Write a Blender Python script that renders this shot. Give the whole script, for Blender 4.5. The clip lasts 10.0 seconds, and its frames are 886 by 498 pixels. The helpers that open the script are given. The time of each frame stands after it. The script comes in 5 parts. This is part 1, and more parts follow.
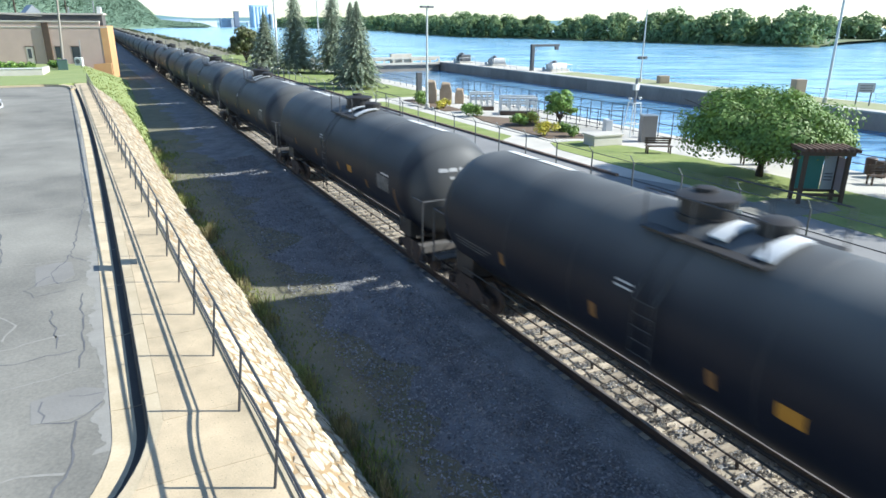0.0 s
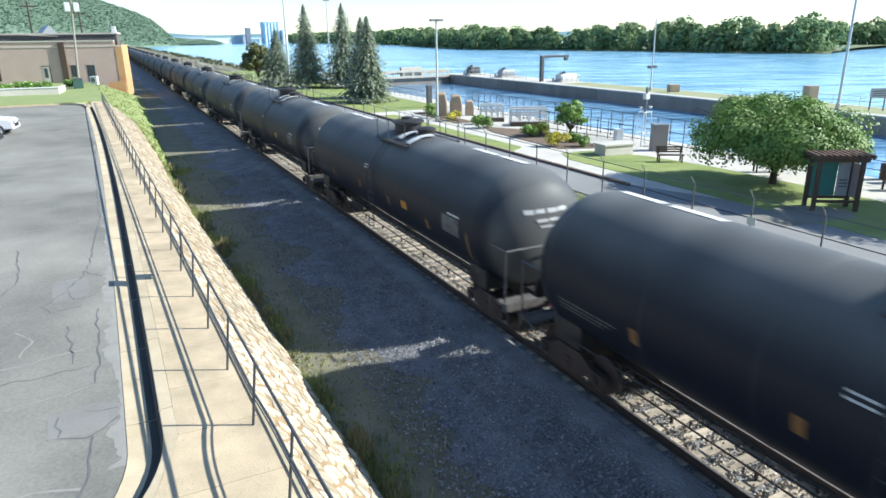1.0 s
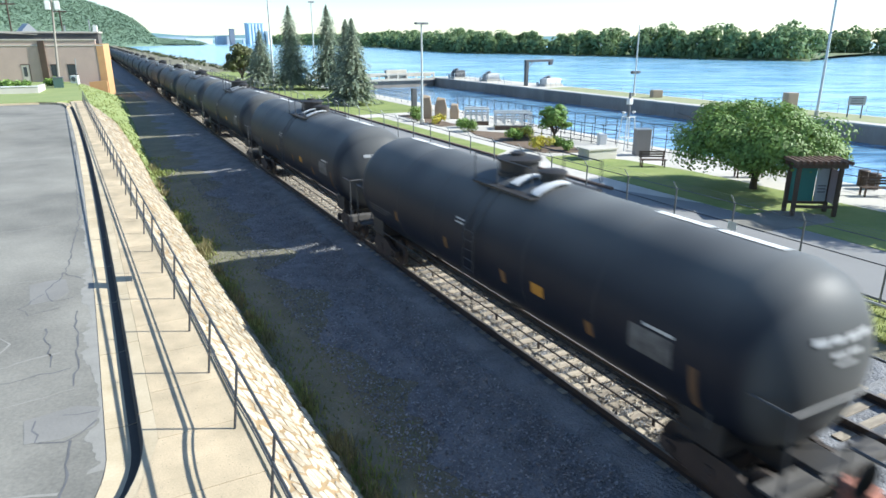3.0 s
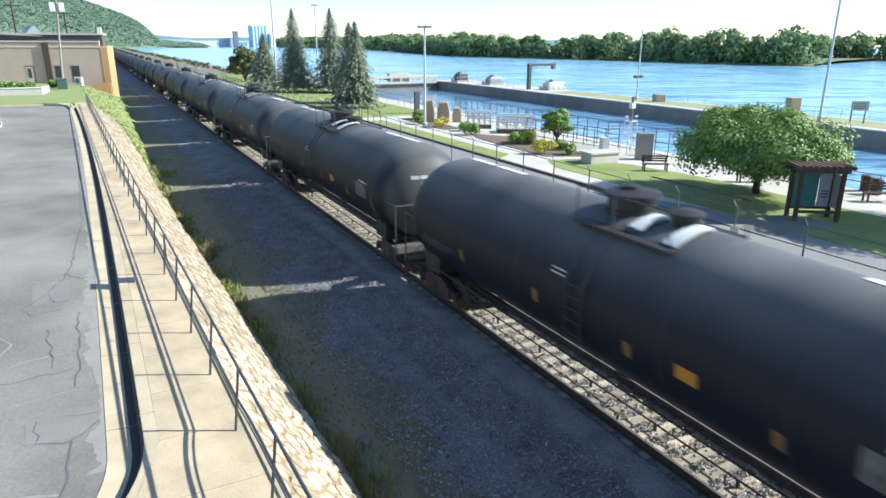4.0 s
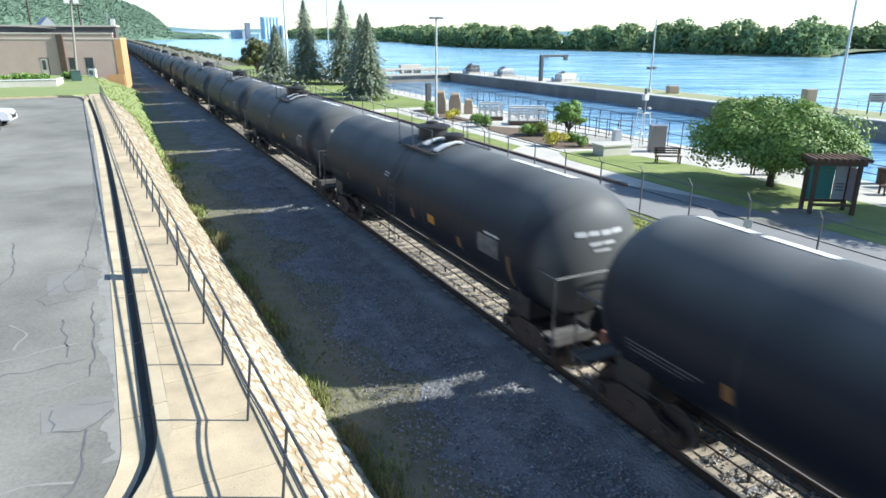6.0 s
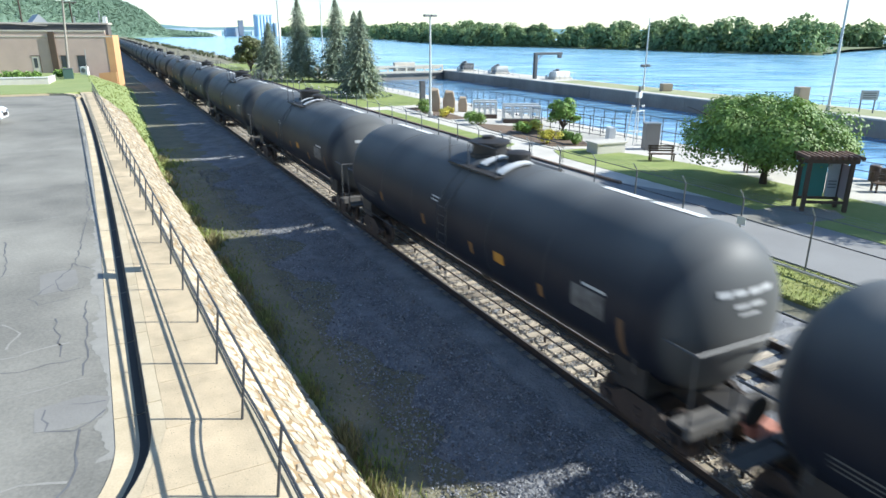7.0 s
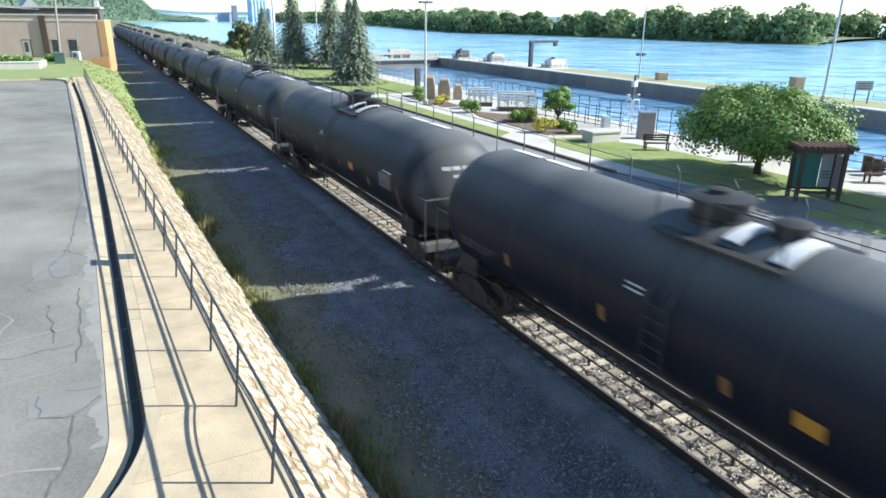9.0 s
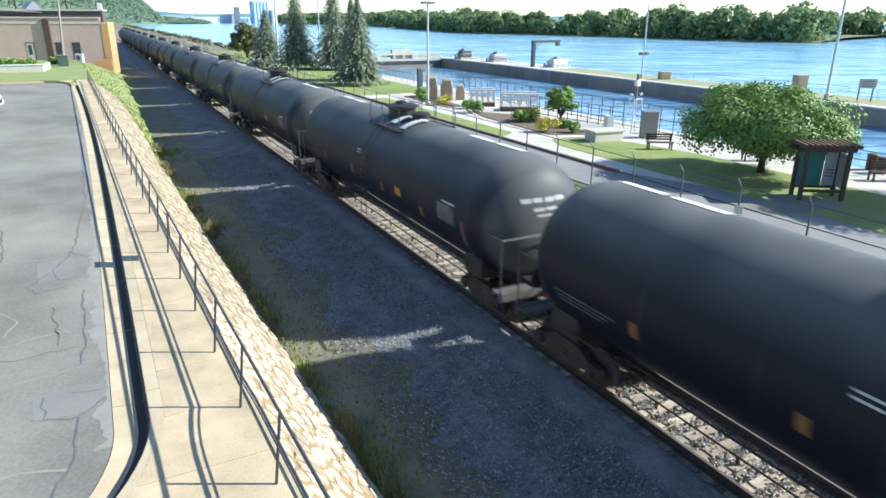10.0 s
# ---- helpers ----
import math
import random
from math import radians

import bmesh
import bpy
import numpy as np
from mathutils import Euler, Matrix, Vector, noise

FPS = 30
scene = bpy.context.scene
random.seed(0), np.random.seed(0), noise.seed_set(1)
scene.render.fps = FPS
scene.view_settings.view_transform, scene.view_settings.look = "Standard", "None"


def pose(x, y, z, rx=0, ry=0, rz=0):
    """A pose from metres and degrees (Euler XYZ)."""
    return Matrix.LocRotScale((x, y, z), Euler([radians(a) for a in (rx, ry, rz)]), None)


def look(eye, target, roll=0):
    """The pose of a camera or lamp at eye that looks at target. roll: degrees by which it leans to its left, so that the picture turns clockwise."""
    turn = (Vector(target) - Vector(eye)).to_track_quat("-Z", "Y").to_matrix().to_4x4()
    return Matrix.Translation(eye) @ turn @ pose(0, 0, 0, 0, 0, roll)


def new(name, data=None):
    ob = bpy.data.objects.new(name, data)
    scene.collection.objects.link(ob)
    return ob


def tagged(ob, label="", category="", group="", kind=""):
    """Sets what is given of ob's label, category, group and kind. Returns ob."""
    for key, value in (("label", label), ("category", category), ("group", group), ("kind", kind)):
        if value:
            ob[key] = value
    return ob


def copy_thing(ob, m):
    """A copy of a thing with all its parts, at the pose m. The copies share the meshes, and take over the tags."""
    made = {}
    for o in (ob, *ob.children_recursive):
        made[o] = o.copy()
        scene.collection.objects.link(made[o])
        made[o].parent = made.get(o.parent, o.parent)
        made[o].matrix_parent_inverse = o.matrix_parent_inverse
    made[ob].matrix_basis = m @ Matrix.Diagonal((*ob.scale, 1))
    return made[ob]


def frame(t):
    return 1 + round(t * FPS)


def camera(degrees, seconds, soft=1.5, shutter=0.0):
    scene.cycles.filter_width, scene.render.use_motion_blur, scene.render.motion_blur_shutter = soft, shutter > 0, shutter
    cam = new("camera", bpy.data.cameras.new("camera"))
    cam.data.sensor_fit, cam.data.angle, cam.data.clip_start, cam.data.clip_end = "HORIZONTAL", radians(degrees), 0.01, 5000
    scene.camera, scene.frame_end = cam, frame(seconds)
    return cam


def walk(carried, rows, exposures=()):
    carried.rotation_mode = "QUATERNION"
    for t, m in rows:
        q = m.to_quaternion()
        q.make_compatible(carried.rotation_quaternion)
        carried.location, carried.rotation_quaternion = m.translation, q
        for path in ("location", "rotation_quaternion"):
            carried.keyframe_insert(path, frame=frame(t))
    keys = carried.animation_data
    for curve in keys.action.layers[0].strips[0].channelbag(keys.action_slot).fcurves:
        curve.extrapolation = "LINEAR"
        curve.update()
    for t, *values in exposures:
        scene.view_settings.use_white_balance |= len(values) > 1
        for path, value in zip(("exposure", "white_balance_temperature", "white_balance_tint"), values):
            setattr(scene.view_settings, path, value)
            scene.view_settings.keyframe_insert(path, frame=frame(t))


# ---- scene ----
EXPOSURE = 0.8
cam = camera(68.5, 10.0, soft=1.6, shutter=0.22)
walk(cam, [
    (0.0, pose(0, 0, 7.5, 70.87, -0.31, -27.23)),
    (0.5, pose(0, 0, 7.5, 70.78, 0.23, -27.07)),
    (1.0, pose(0, 0, 7.5, 71.90, 0.67, -26.45)),
    (1.5, pose(0, 0, 7.5, 72.08, 0.67, -27.25)),
    (2.0, pose(0, 0, 7.5, 72.05, 0.30, -27.56)),
    (2.5, pose(0, 0, 7.5, 72.04, 0.14, -27.72)),
    (4.0, pose(0, 0, 7.5, 72.43, -0.25, -27.44)),
    (4.5, pose(0, 0, 7.5, 71.87, 0.00, -27.14)),
    (5.0, pose(0, 0, 7.5, 71.82, 0.10, -26.78)),
    (5.5, pose(0, 0, 7.5, 71.80, -0.12, -26.33)),
    (7.0, pose(0, 0, 7.5, 71.55, -0.19, -26.96)),
    (7.5, pose(0, 0, 7.5, 71.77, -0.02, -27.02)),
    (8.0, pose(0, 0, 7.5, 71.13, -0.57, -27.18)),
    (8.5, pose(0, 0, 7.5, 70.76, -0.52, -27.37)),
    (9.0, pose(0, 0, 7.5, 70.52, -0.60, -27.34)),
    (9.5, pose(0, 0, 7.5, 70.41, -0.34, -27.29)),
    (10.0, pose(0, 0, 7.5, 70.55, -0.26, -27.16)),
], [(0.0, EXPOSURE, 5930, 6), (10.0, EXPOSURE, 5930, 6)])

# ---- light: evening sun over the river side, clear sky ----
SUN_TO = Vector((1.0, -0.46, 0.728)).normalized()
world = bpy.data.worlds.new("sky")
scene.world = world
world.use_nodes = True
_n = world.node_tree.nodes
_sky = _n.new("ShaderNodeTexSky")
_sky.sky_type = "NISHITA"
_sky.sun_disc = False
_sky.sun_elevation = math.asin(SUN_TO.z)
_sky.sun_rotation = math.atan2(SUN_TO.x, SUN_TO.y)
_sky.air_density, _sky.dust_density, _sky.ozone_density = 0.9, 0.15, 1.6
world.node_tree.links.new(_sky.outputs[0], _n["Background"].inputs[0])
_n["Background"].inputs[1].default_value = 0.115
sun = new("sun", bpy.data.lights.new("sun", "SUN"))
sun.data.energy, sun.data.angle, sun.data.color = 5.2, radians(0.6), (1.0, 0.95, 0.86)
sun.matrix_world = look(SUN_TO * 200, (0, 0, 0))

# ---- materials ----
def mat(name, a, b=None, size=1.0, rough=0.8, metal=0.0, bump=0.0, fine=None, third=None, spec=0.5, rand=0.0, stretch=None, isle=0.0):
    """Two colours mixed by noise at two scales (size in metres), with bump; rand: lightness change from object to object, isle: from piece to piece."""
    m = bpy.data.materials.new(name)
    m.use_nodes = True
    n, l = m.node_tree.nodes, m.node_tree.links
    p = n["Principled BSDF"]
    b = b or tuple(c * 0.75 for c in a)
    co = n.new("ShaderNodeTexCoord").outputs["Object"]
    if stretch:
        mp = n.new("ShaderNodeMapping")
        mp.inputs["Scale"].default_value = stretch
        l.new(co, mp.inputs["Vector"])
        co = mp.outputs[0]
    big, small = n.new("ShaderNodeTexNoise"), n.new("ShaderNodeTexNoise")
    big.inputs["Scale"].default_value, big.inputs["Detail"].default_value = 1 / size, 4
    small.inputs["Scale"].default_value, small.inputs["Detail"].default_value = 1 / (fine or size / 9), 3
    for t in (big, small):
        l.new(co, t.inputs["Vector"])
    mx = n.new("ShaderNodeMix")
    mx.data_type = "RGBA"
    add = n.new("ShaderNodeMath")
    add.operation = "MULTIPLY_ADD"
    l.new(small.outputs["Fac"], add.inputs[0])
    add.inputs[1].default_value = 0.6
    sub = n.new("ShaderNodeMath")
    sub.operation = "MULTIPLY_ADD"
    l.new(big.outputs["Fac"], sub.inputs[0])
    sub.inputs[1].default_value, sub.inputs[2].default_value = 1.6, -0.6
    l.new(sub.outputs[0], add.inputs[2])
    l.new(add.outputs[0], mx.inputs["Factor"])
    mx.inputs["A"].default_value, mx.inputs["B"].default_value = (*a, 1), (*b, 1)
    col = mx.outputs["Result"]
    if third:
        vor = n.new("ShaderNodeTexVoronoi")
        vor.inputs["Scale"].default_value = 1 / third[1]
        l.new(co, vor.inputs["Vector"])
        ramp = n.new("ShaderNodeMath")
        ramp.operation = "LESS_THAN"
        l.new(vor.outputs["Distance"], ramp.inputs[0])
        ramp.inputs[1].default_value = third[2]
        m3 = n.new("ShaderNodeMix")
        m3.data_type = "RGBA"
        l.new(ramp.outputs[0], m3.inputs["Factor"])
        l.new(col, m3.inputs["A"])
        m3.inputs["B"].default_value = (*third[0], 1)
        col = m3.outputs["Result"]
    for amount, node, out in ((rand, "ShaderNodeObjectInfo", "Random"), (isle, "ShaderNodeNewGeometry", "Random Per Island")):
        if amount:
            src = n.new(node)
            hs = n.new("ShaderNodeHueSaturation")
            k = n.new("ShaderNodeMath")
            k.operation = "MULTIPLY_ADD"
            l.new(src.outputs[out], k.inputs[0])
            k.inputs[1].default_value, k.inputs[2].default_value = 2 * amount, 1 - amount
            l.new(k.outputs[0], hs.inputs["Value"])
            l.new(col, hs.inputs["Color"])
            col = hs.outputs[0]
    l.new(col, p.inputs["Base Color"])
    p.inputs["Roughness"].default_value, p.inputs["Metallic"].default_value = rough, metal
    p.inputs["Specular IOR Level"].default_value = spec
    if bump:
        bp = n.new("ShaderNodeBump")
        bp.inputs["Strength"].default_value, bp.inputs["Distance"].default_value = 1.0, bump
        l.new(add.outputs[0], bp.inputs["Height"])
        l.new(bp.outputs[0], p.inputs["Normal"])
    return m


ASPHALT = mat("asphalt", (0.125, 0.12, 0.104), (0.335, 0.315, 0.268), 3.2, 0.88, bump=0.010, fine=0.06)
ASPHALT_PATCH = mat("asphalt_patch", (0.19, 0.18, 0.163), (0.27, 0.258, 0.235), 1.2, 0.85, bump=0.006, fine=0.05)
CRACK = mat("crack_sealer", (0.10, 0.10, 0.105), (0.16, 0.16, 0.16), 0.3, 0.8)
CONCRETE = mat("concrete", (0.36, 0.29, 0.19), (0.66, 0.52, 0.34), 0.7, 0.9, bump=0.006, fine=0.03, rand=0.09, third=((0.34, 0.28, 0.19), 0.07, 0.13))
CURB = mat("curb_concrete", (0.44, 0.35, 0.22), (0.66, 0.55, 0.38), 0.8, 0.88, bump=0.005, fine=0.04, rand=0.08)
CURB_SHADE = mat("curb_shade_black", (0.035, 0.03, 0.027), (0.06, 0.052, 0.045), 0.6, 0.8)
PALE = mat("pale_concrete", (0.45, 0.42, 0.365), (0.62, 0.585, 0.52), 2.0, 0.88, bump=0.004, fine=0.08, rand=0.05)
LOCKWALL = mat("lock_concrete", (0.34, 0.29, 0.24), (0.20, 0.175, 0.15), 3.0, 0.9, bump=0.02, fine=0.25, stretch=(1, 1, 0.4), rand=0.12)
STONE = mat("wall_stone", (0.62, 0.56, 0.455), (0.35, 0.26, 0.145), 0.22, 0.88, bump=0.025, fine=0.05, rand=0.34, isle=0.3)
MORTAR = mat("mortar", (0.38, 0.27, 0.15), (0.24, 0.17, 0.09), 0.5, 0.95, bump=0.02, fine=0.05)
BALLAST = mat("ballast", (0.13, 0.133, 0.14), (0.32, 0.32, 0.325), 0.7, 0.9, bump=0.12, fine=0.06, third=((0.27, 0.265, 0.26), 0.09, 0.22))
BALLAST_STONE = mat("ballast_stone", (0.34, 0.34, 0.35), (0.19, 0.19, 0.195), 0.3, 0.85, isle=0.45)
GRAVEL_BED = mat("track_gravel", (0.42, 0.38, 0.31), (0.24, 0.21, 0.17), 0.5, 0.9, bump=0.05, fine=0.05, third=((0.55, 0.50, 0.42), 0.08, 0.25))
TIE = mat("tie_wood", (0.52, 0.45, 0.34), (0.26, 0.21, 0.16), 0.35, 0.9, bump=0.02, fine=0.04, stretch=(0.5, 2.2, 3), rand=0.34)
PALE_STONE = mat("pale_crushed_stone", (0.56, 0.50, 0.41), (0.34, 0.29, 0.23), 0.3, 0.9, isle=0.45)
POLE_GREY = mat("pale_pole_paint", (0.58, 0.60, 0.58), (0.48, 0.50, 0.49), 1.0, 0.5)
RAIL_STEEL = mat("rail_steel", (0.045, 0.035, 0.03), (0.07, 0.052, 0.042), 0.3, 0.6, 0.3)
RAIL_HEAD = mat("rail_head", (0.30, 0.27, 0.24), (0.16, 0.13, 0.11), 0.25, 0.5, 0.5)
GRASS = mat("grass", (0.16, 0.225, 0.05), (0.31, 0.34, 0.115), 1.8, 0.95, bump=0.05, fine=0.08)
SOIL = mat("dry_soil", (0.26, 0.235, 0.16), (0.15, 0.145, 0.09), 0.9, 0.95, bump=0.06, fine=0.05, third=((0.24, 0.23, 0.20), 0.11, 0.2))
GRASS_BLADE = mat("grass_blades", (0.22, 0.29, 0.07), (0.32, 0.31, 0.13), 1.0, 0.8, isle=0.3)
DRY_BLADE = mat("dry_grass", (0.32, 0.27, 0.15), (0.20, 0.20, 0.08), 1.0, 0.8, isle=0.3)
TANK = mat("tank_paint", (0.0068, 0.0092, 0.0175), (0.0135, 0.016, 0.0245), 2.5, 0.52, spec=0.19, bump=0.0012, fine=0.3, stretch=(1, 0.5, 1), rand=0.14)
BLACK_STEEL = mat("black_steel", (0.022, 0.022, 0.024), (0.045, 0.04, 0.036), 0.6, 0.6, 0.2)
TRUCK_STEEL = mat("truck_steel", (0.035, 0.028, 0.024), (0.07, 0.05, 0.04), 0.4, 0.8)
DUSTY = mat("dusty_steel", (0.13, 0.12, 0.11), (0.07, 0.065, 0.06), 0.5, 0.8)
GALV = mat("galvanised_steel", (0.42, 0.43, 0.44), (0.32, 0.33, 0.34), 0.4, 0.45, 0.7)
GALV_DARK = mat("weathered_galvanised", (0.20, 0.21, 0.22), (0.14, 0.14, 0.15), 0.4, 0.55, 0.4)
DARK_RAIL = mat("dark_painted_steel", (0.06, 0.065, 0.07), (0.09, 0.09, 0.095), 0.4, 0.5, 0.2)
WHITE = mat("white_paint", (0.75, 0.75, 0.73), (0.62, 0.62, 0.60), 0.8, 0.6)
STENCIL = mat("stencil_white", (0.55, 0.55, 0.54), (0.38, 0.38, 0.38), 0.3, 0.7)
STENCIL_DIM = mat("stencil_faded", (0.15, 0.15, 0.15), (0.04, 0.04, 0.043), 0.22, 0.7, fine=0.05)
YELLOW = mat("safety_yellow", (0.46, 0.22, 0.02), (0.32, 0.15, 0.02), 0.4, 0.6)
AMBER = mat("rusty_amber", (0.21, 0.105, 0.025), (0.12, 0.065, 0.03), 0.3, 0.7)
RUSTED = mat("dull_rust", (0.13, 0.07, 0.03), (0.07, 0.045, 0.03), 0.25, 0.8)
REDDISH = mat("coupler_rust", (0.50, 0.22, 0.16), (0.32, 0.14, 0.10), 0.2, 0.7)


def leafy(m, share):
    """Lets light through the leaves."""
    n, l = m.node_tree.nodes, m.node_tree.links
    p = n["Principled BSDF"]
    tr, mx = n.new("ShaderNodeBsdfTranslucent"), n.new("ShaderNodeMixShader")
    l.new(p.inputs["Base Color"].links[0].from_socket, tr.inputs["Color"])
    mx.inputs[0].default_value = share
    l.new(p.outputs[0], mx.inputs[1])
    l.new(tr.outputs[0], mx.inputs[2])
    l.new(mx.outputs[0], n["Material Output"].inputs["Surface"])
    return m


def lit_dusty_top(m, colour, most):
    """Pale road dust on tops and car ends, sunlight painted into it, broken by noise."""
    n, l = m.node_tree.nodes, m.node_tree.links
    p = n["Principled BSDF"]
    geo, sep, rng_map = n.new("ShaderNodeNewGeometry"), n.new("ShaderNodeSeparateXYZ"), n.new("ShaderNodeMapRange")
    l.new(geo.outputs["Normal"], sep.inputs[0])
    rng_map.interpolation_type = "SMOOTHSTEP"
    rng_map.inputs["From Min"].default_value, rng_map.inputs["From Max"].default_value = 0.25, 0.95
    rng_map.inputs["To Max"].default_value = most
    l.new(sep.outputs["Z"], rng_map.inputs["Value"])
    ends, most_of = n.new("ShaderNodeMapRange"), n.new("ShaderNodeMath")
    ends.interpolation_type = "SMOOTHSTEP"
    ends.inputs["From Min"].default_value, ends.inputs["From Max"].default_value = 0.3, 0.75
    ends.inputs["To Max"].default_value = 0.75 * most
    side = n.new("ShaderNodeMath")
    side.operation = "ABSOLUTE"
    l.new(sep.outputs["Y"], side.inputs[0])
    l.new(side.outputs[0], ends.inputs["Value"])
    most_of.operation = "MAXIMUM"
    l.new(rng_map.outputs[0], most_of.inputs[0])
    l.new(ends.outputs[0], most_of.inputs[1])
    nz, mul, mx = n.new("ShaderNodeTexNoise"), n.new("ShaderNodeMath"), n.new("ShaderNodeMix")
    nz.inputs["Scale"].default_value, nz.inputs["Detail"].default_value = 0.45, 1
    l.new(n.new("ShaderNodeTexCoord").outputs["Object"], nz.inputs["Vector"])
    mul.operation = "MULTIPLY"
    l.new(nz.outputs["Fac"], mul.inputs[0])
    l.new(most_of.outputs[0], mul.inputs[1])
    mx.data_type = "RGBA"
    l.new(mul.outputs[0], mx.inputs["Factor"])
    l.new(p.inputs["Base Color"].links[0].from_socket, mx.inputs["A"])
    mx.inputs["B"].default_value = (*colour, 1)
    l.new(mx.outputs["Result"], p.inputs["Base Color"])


# sunlit grey of tank tops and heads, painted in along with the dust
lit_dusty_top(TANK, (0.23, 0.23, 0.215), 1.0)
for _m in (GRASS_BLADE, DRY_BLADE):
    leafy(_m, 0.35)

# ---- mesh helpers ----
class Geo:
    """Collects faces for one mesh."""
    def __init__(self):
        self.v, self.f = [], []

    def add(self, verts, faces):
        k = len(self.v)
        self.v += [tuple(p) for p in verts]
        self.f += [tuple(i + k for i in f) for f in faces]
        return self

    def box(self, x0, y0, z0, x1, y1, z1, m=None):
        p = [Vector((x, y, z)) for z in (z0, z1) for y in (y0, y1) for x in (x0, x1)]
        if m:
            p = [m @ q for q in p]
        return self.add(p, [(0, 2, 3, 1), (4, 5, 7, 6), (0, 1, 5, 4), (2, 6, 7, 3), (0, 4, 6, 2), (1, 3, 7, 5)])

    def tube(self, a, b, r, seg=8, r2=None, caps=True):
        a, b = Vector(a), Vector(b)
        r2 = r if r2 is None else r2
        w = (b - a).normalized()
        u = w.orthogonal().normalized()
        s = w.cross(u)
        ring = lambda c, q: [c + (u * math.cos(2 * math.pi * i / seg) + s * math.sin(2 * math.pi * i / seg)) * q for i in range(seg)]
        f = [(i, (i + 1) % seg, seg + (i + 1) % seg, seg + i) for i in range(seg)]
        if caps:
            f += [tuple(range(seg))[::-1], tuple(range(seg, 2 * seg))]
        return self.add(ring(a, r) + ring(b, r2), f)

    def path(self, pts, r, seg=8):
        for a, b in zip(pts, pts[1:]):
            self.tube(a, b, r, seg)
        return self

    def sweep(self, pts, r, seg=8):
        """One bent pipe through the points."""
        pts = [Vector(p) for p in pts]
        rows = []
        for i, p in enumerate(pts):
            w = (pts[min(i + 1, len(pts) - 1)] - pts[max(i - 1, 0)]).normalized()
            u = Vector((0, 0, 1)).cross(w).normalized()
            v = w.cross(u)
            rows += [p + (u * math.cos(2 * math.pi * k / seg) + v * math.sin(2 * math.pi * k / seg)) * r for k in range(seg)]
        f = [(i * seg + k, i * seg + (k + 1) % seg, (i + 1) * seg + (k + 1) % seg, (i + 1) * seg + k) for i in range(len(pts) - 1) for k in range(seg)]
        f += [tuple(range(seg))[::-1], tuple((len(pts) - 1) * seg + k for k in range(seg))]
        return self.add(rows, f)

    def lathe(self, profile, axis="Y", seg=40, centre=(0, 0, 0)):
        """profile: (place along axis, radius) rows."""
        c = Vector(centre)
        rows = []
        for h, r in profile:
            for i in range(seg):
                a = 2 * math.pi * i / seg
                q = {"Y": (r * math.cos(a), h, r * math.sin(a)), "Z": (r * math.cos(a), r * math.sin(a), h), "X": (h, r * math.cos(a), r * math.sin(a))}[axis]
                rows.append(c + Vector(q))
        f = []
        for k in range(len(profile) - 1):
            for i in range(seg):
                j = (i + 1) % seg
                f.append((k * seg + i, k * seg + j, (k + 1) * seg + j, (k + 1) * seg + i))
        f += [tuple(range(seg))[::-1], tuple((len(profile) - 1) * seg + i for i in range(seg))]
        return self.add(rows, f)

    def sheet(self, rows):
        """A grid of points, rows of equal length."""
        n = len(rows[0])
        return self.add([p for r in rows for p in r], [(k * n + i, k * n + i + 1, (k + 1) * n + i + 1, (k + 1) * n + i) for k in range(len(rows) - 1) for i in range(n - 1)])

    def prism(self, outline, z0, z1):
        n = len(outline)
        return self.add([(x, y, z0) for x, y in outline] + [(x, y, z1) for x, y in outline],
                        [tuple(range(n))[::-1], tuple(range(n, 2 * n))] + [(i, (i + 1) % n, n + (i + 1) % n, n + i) for i in range(n)])

    def mesh(self, name, material, smooth=False):
        me = bpy.data.meshes.new(name)
        me.from_pydata(self.v, [], self.f)
        me.materials.append(material)
        bm = bmesh.new()
        bm.from_mesh(me)
        bmesh.ops.recalc_face_normals(bm, faces=bm.faces)
        bm.to_mesh(me)
        bm.free()
        if smooth:
            me.polygons.foreach_set("use_smooth", [True] * len(me.polygons))
            me.set_sharp_from_angle(angle=radians(40))
        return me


def part(name, geo, material, parent=None, label="", smooth=False, bevel=0.0):
    ob = new(name, geo.mesh(name, material, smooth))
    if parent:
        ob.parent = parent
    if label:
        ob["label"] = label
    if bevel:
        b = ob.modifiers.new("bevel", "BEVEL")
        b.width, b.segments, b.limit_method = bevel, 2, "ANGLE"
    return ob


def piece(name, mesh, parent, m, material=None):
    ob = new(name, mesh)
    ob.parent = parent
    ob.matrix_basis = m
    return ob


def thing(name, label, category, m=None, group="", kind=""):
    ob = new(name)
    ob.empty_display_size = 0.2
    if m:
        ob.matrix_basis = m
    return tagged(ob, label, category, group, kind)


def bend(y):
    """How far the walkway swings away from the track, y metres along."""
    return -(max(y, 0.0) / 52.0) ** 2

# ---- ground: one sheet, terrace above the track, park, lock basin and river bed ----
WATER_Z = -1.7


def rail_x(y):
    """The handrail's line, which closes in on the curb."""
    return 1.53 - 0.035 * y


def bank_foot(y):
    return 3.60 - 0.031 * y if y < 38 else 2.42 + (y - 38) * 0.016


def ground_profile(y):
    a, b = rail_x(y), bank_foot(y)
    return [(-3000, 1.35), (-40, 1.35), (a - 0.05, 1.35), (a + 0.15, 1.5), (b - 0.08, -0.45), (b + 1.4, -0.40), (6.8, -0.36), (16.6, -0.36), (18.0, -0.10), (19.5, -0.06), (36.0, -0.06), (36.05, -6.0), (3000, -6.0)]


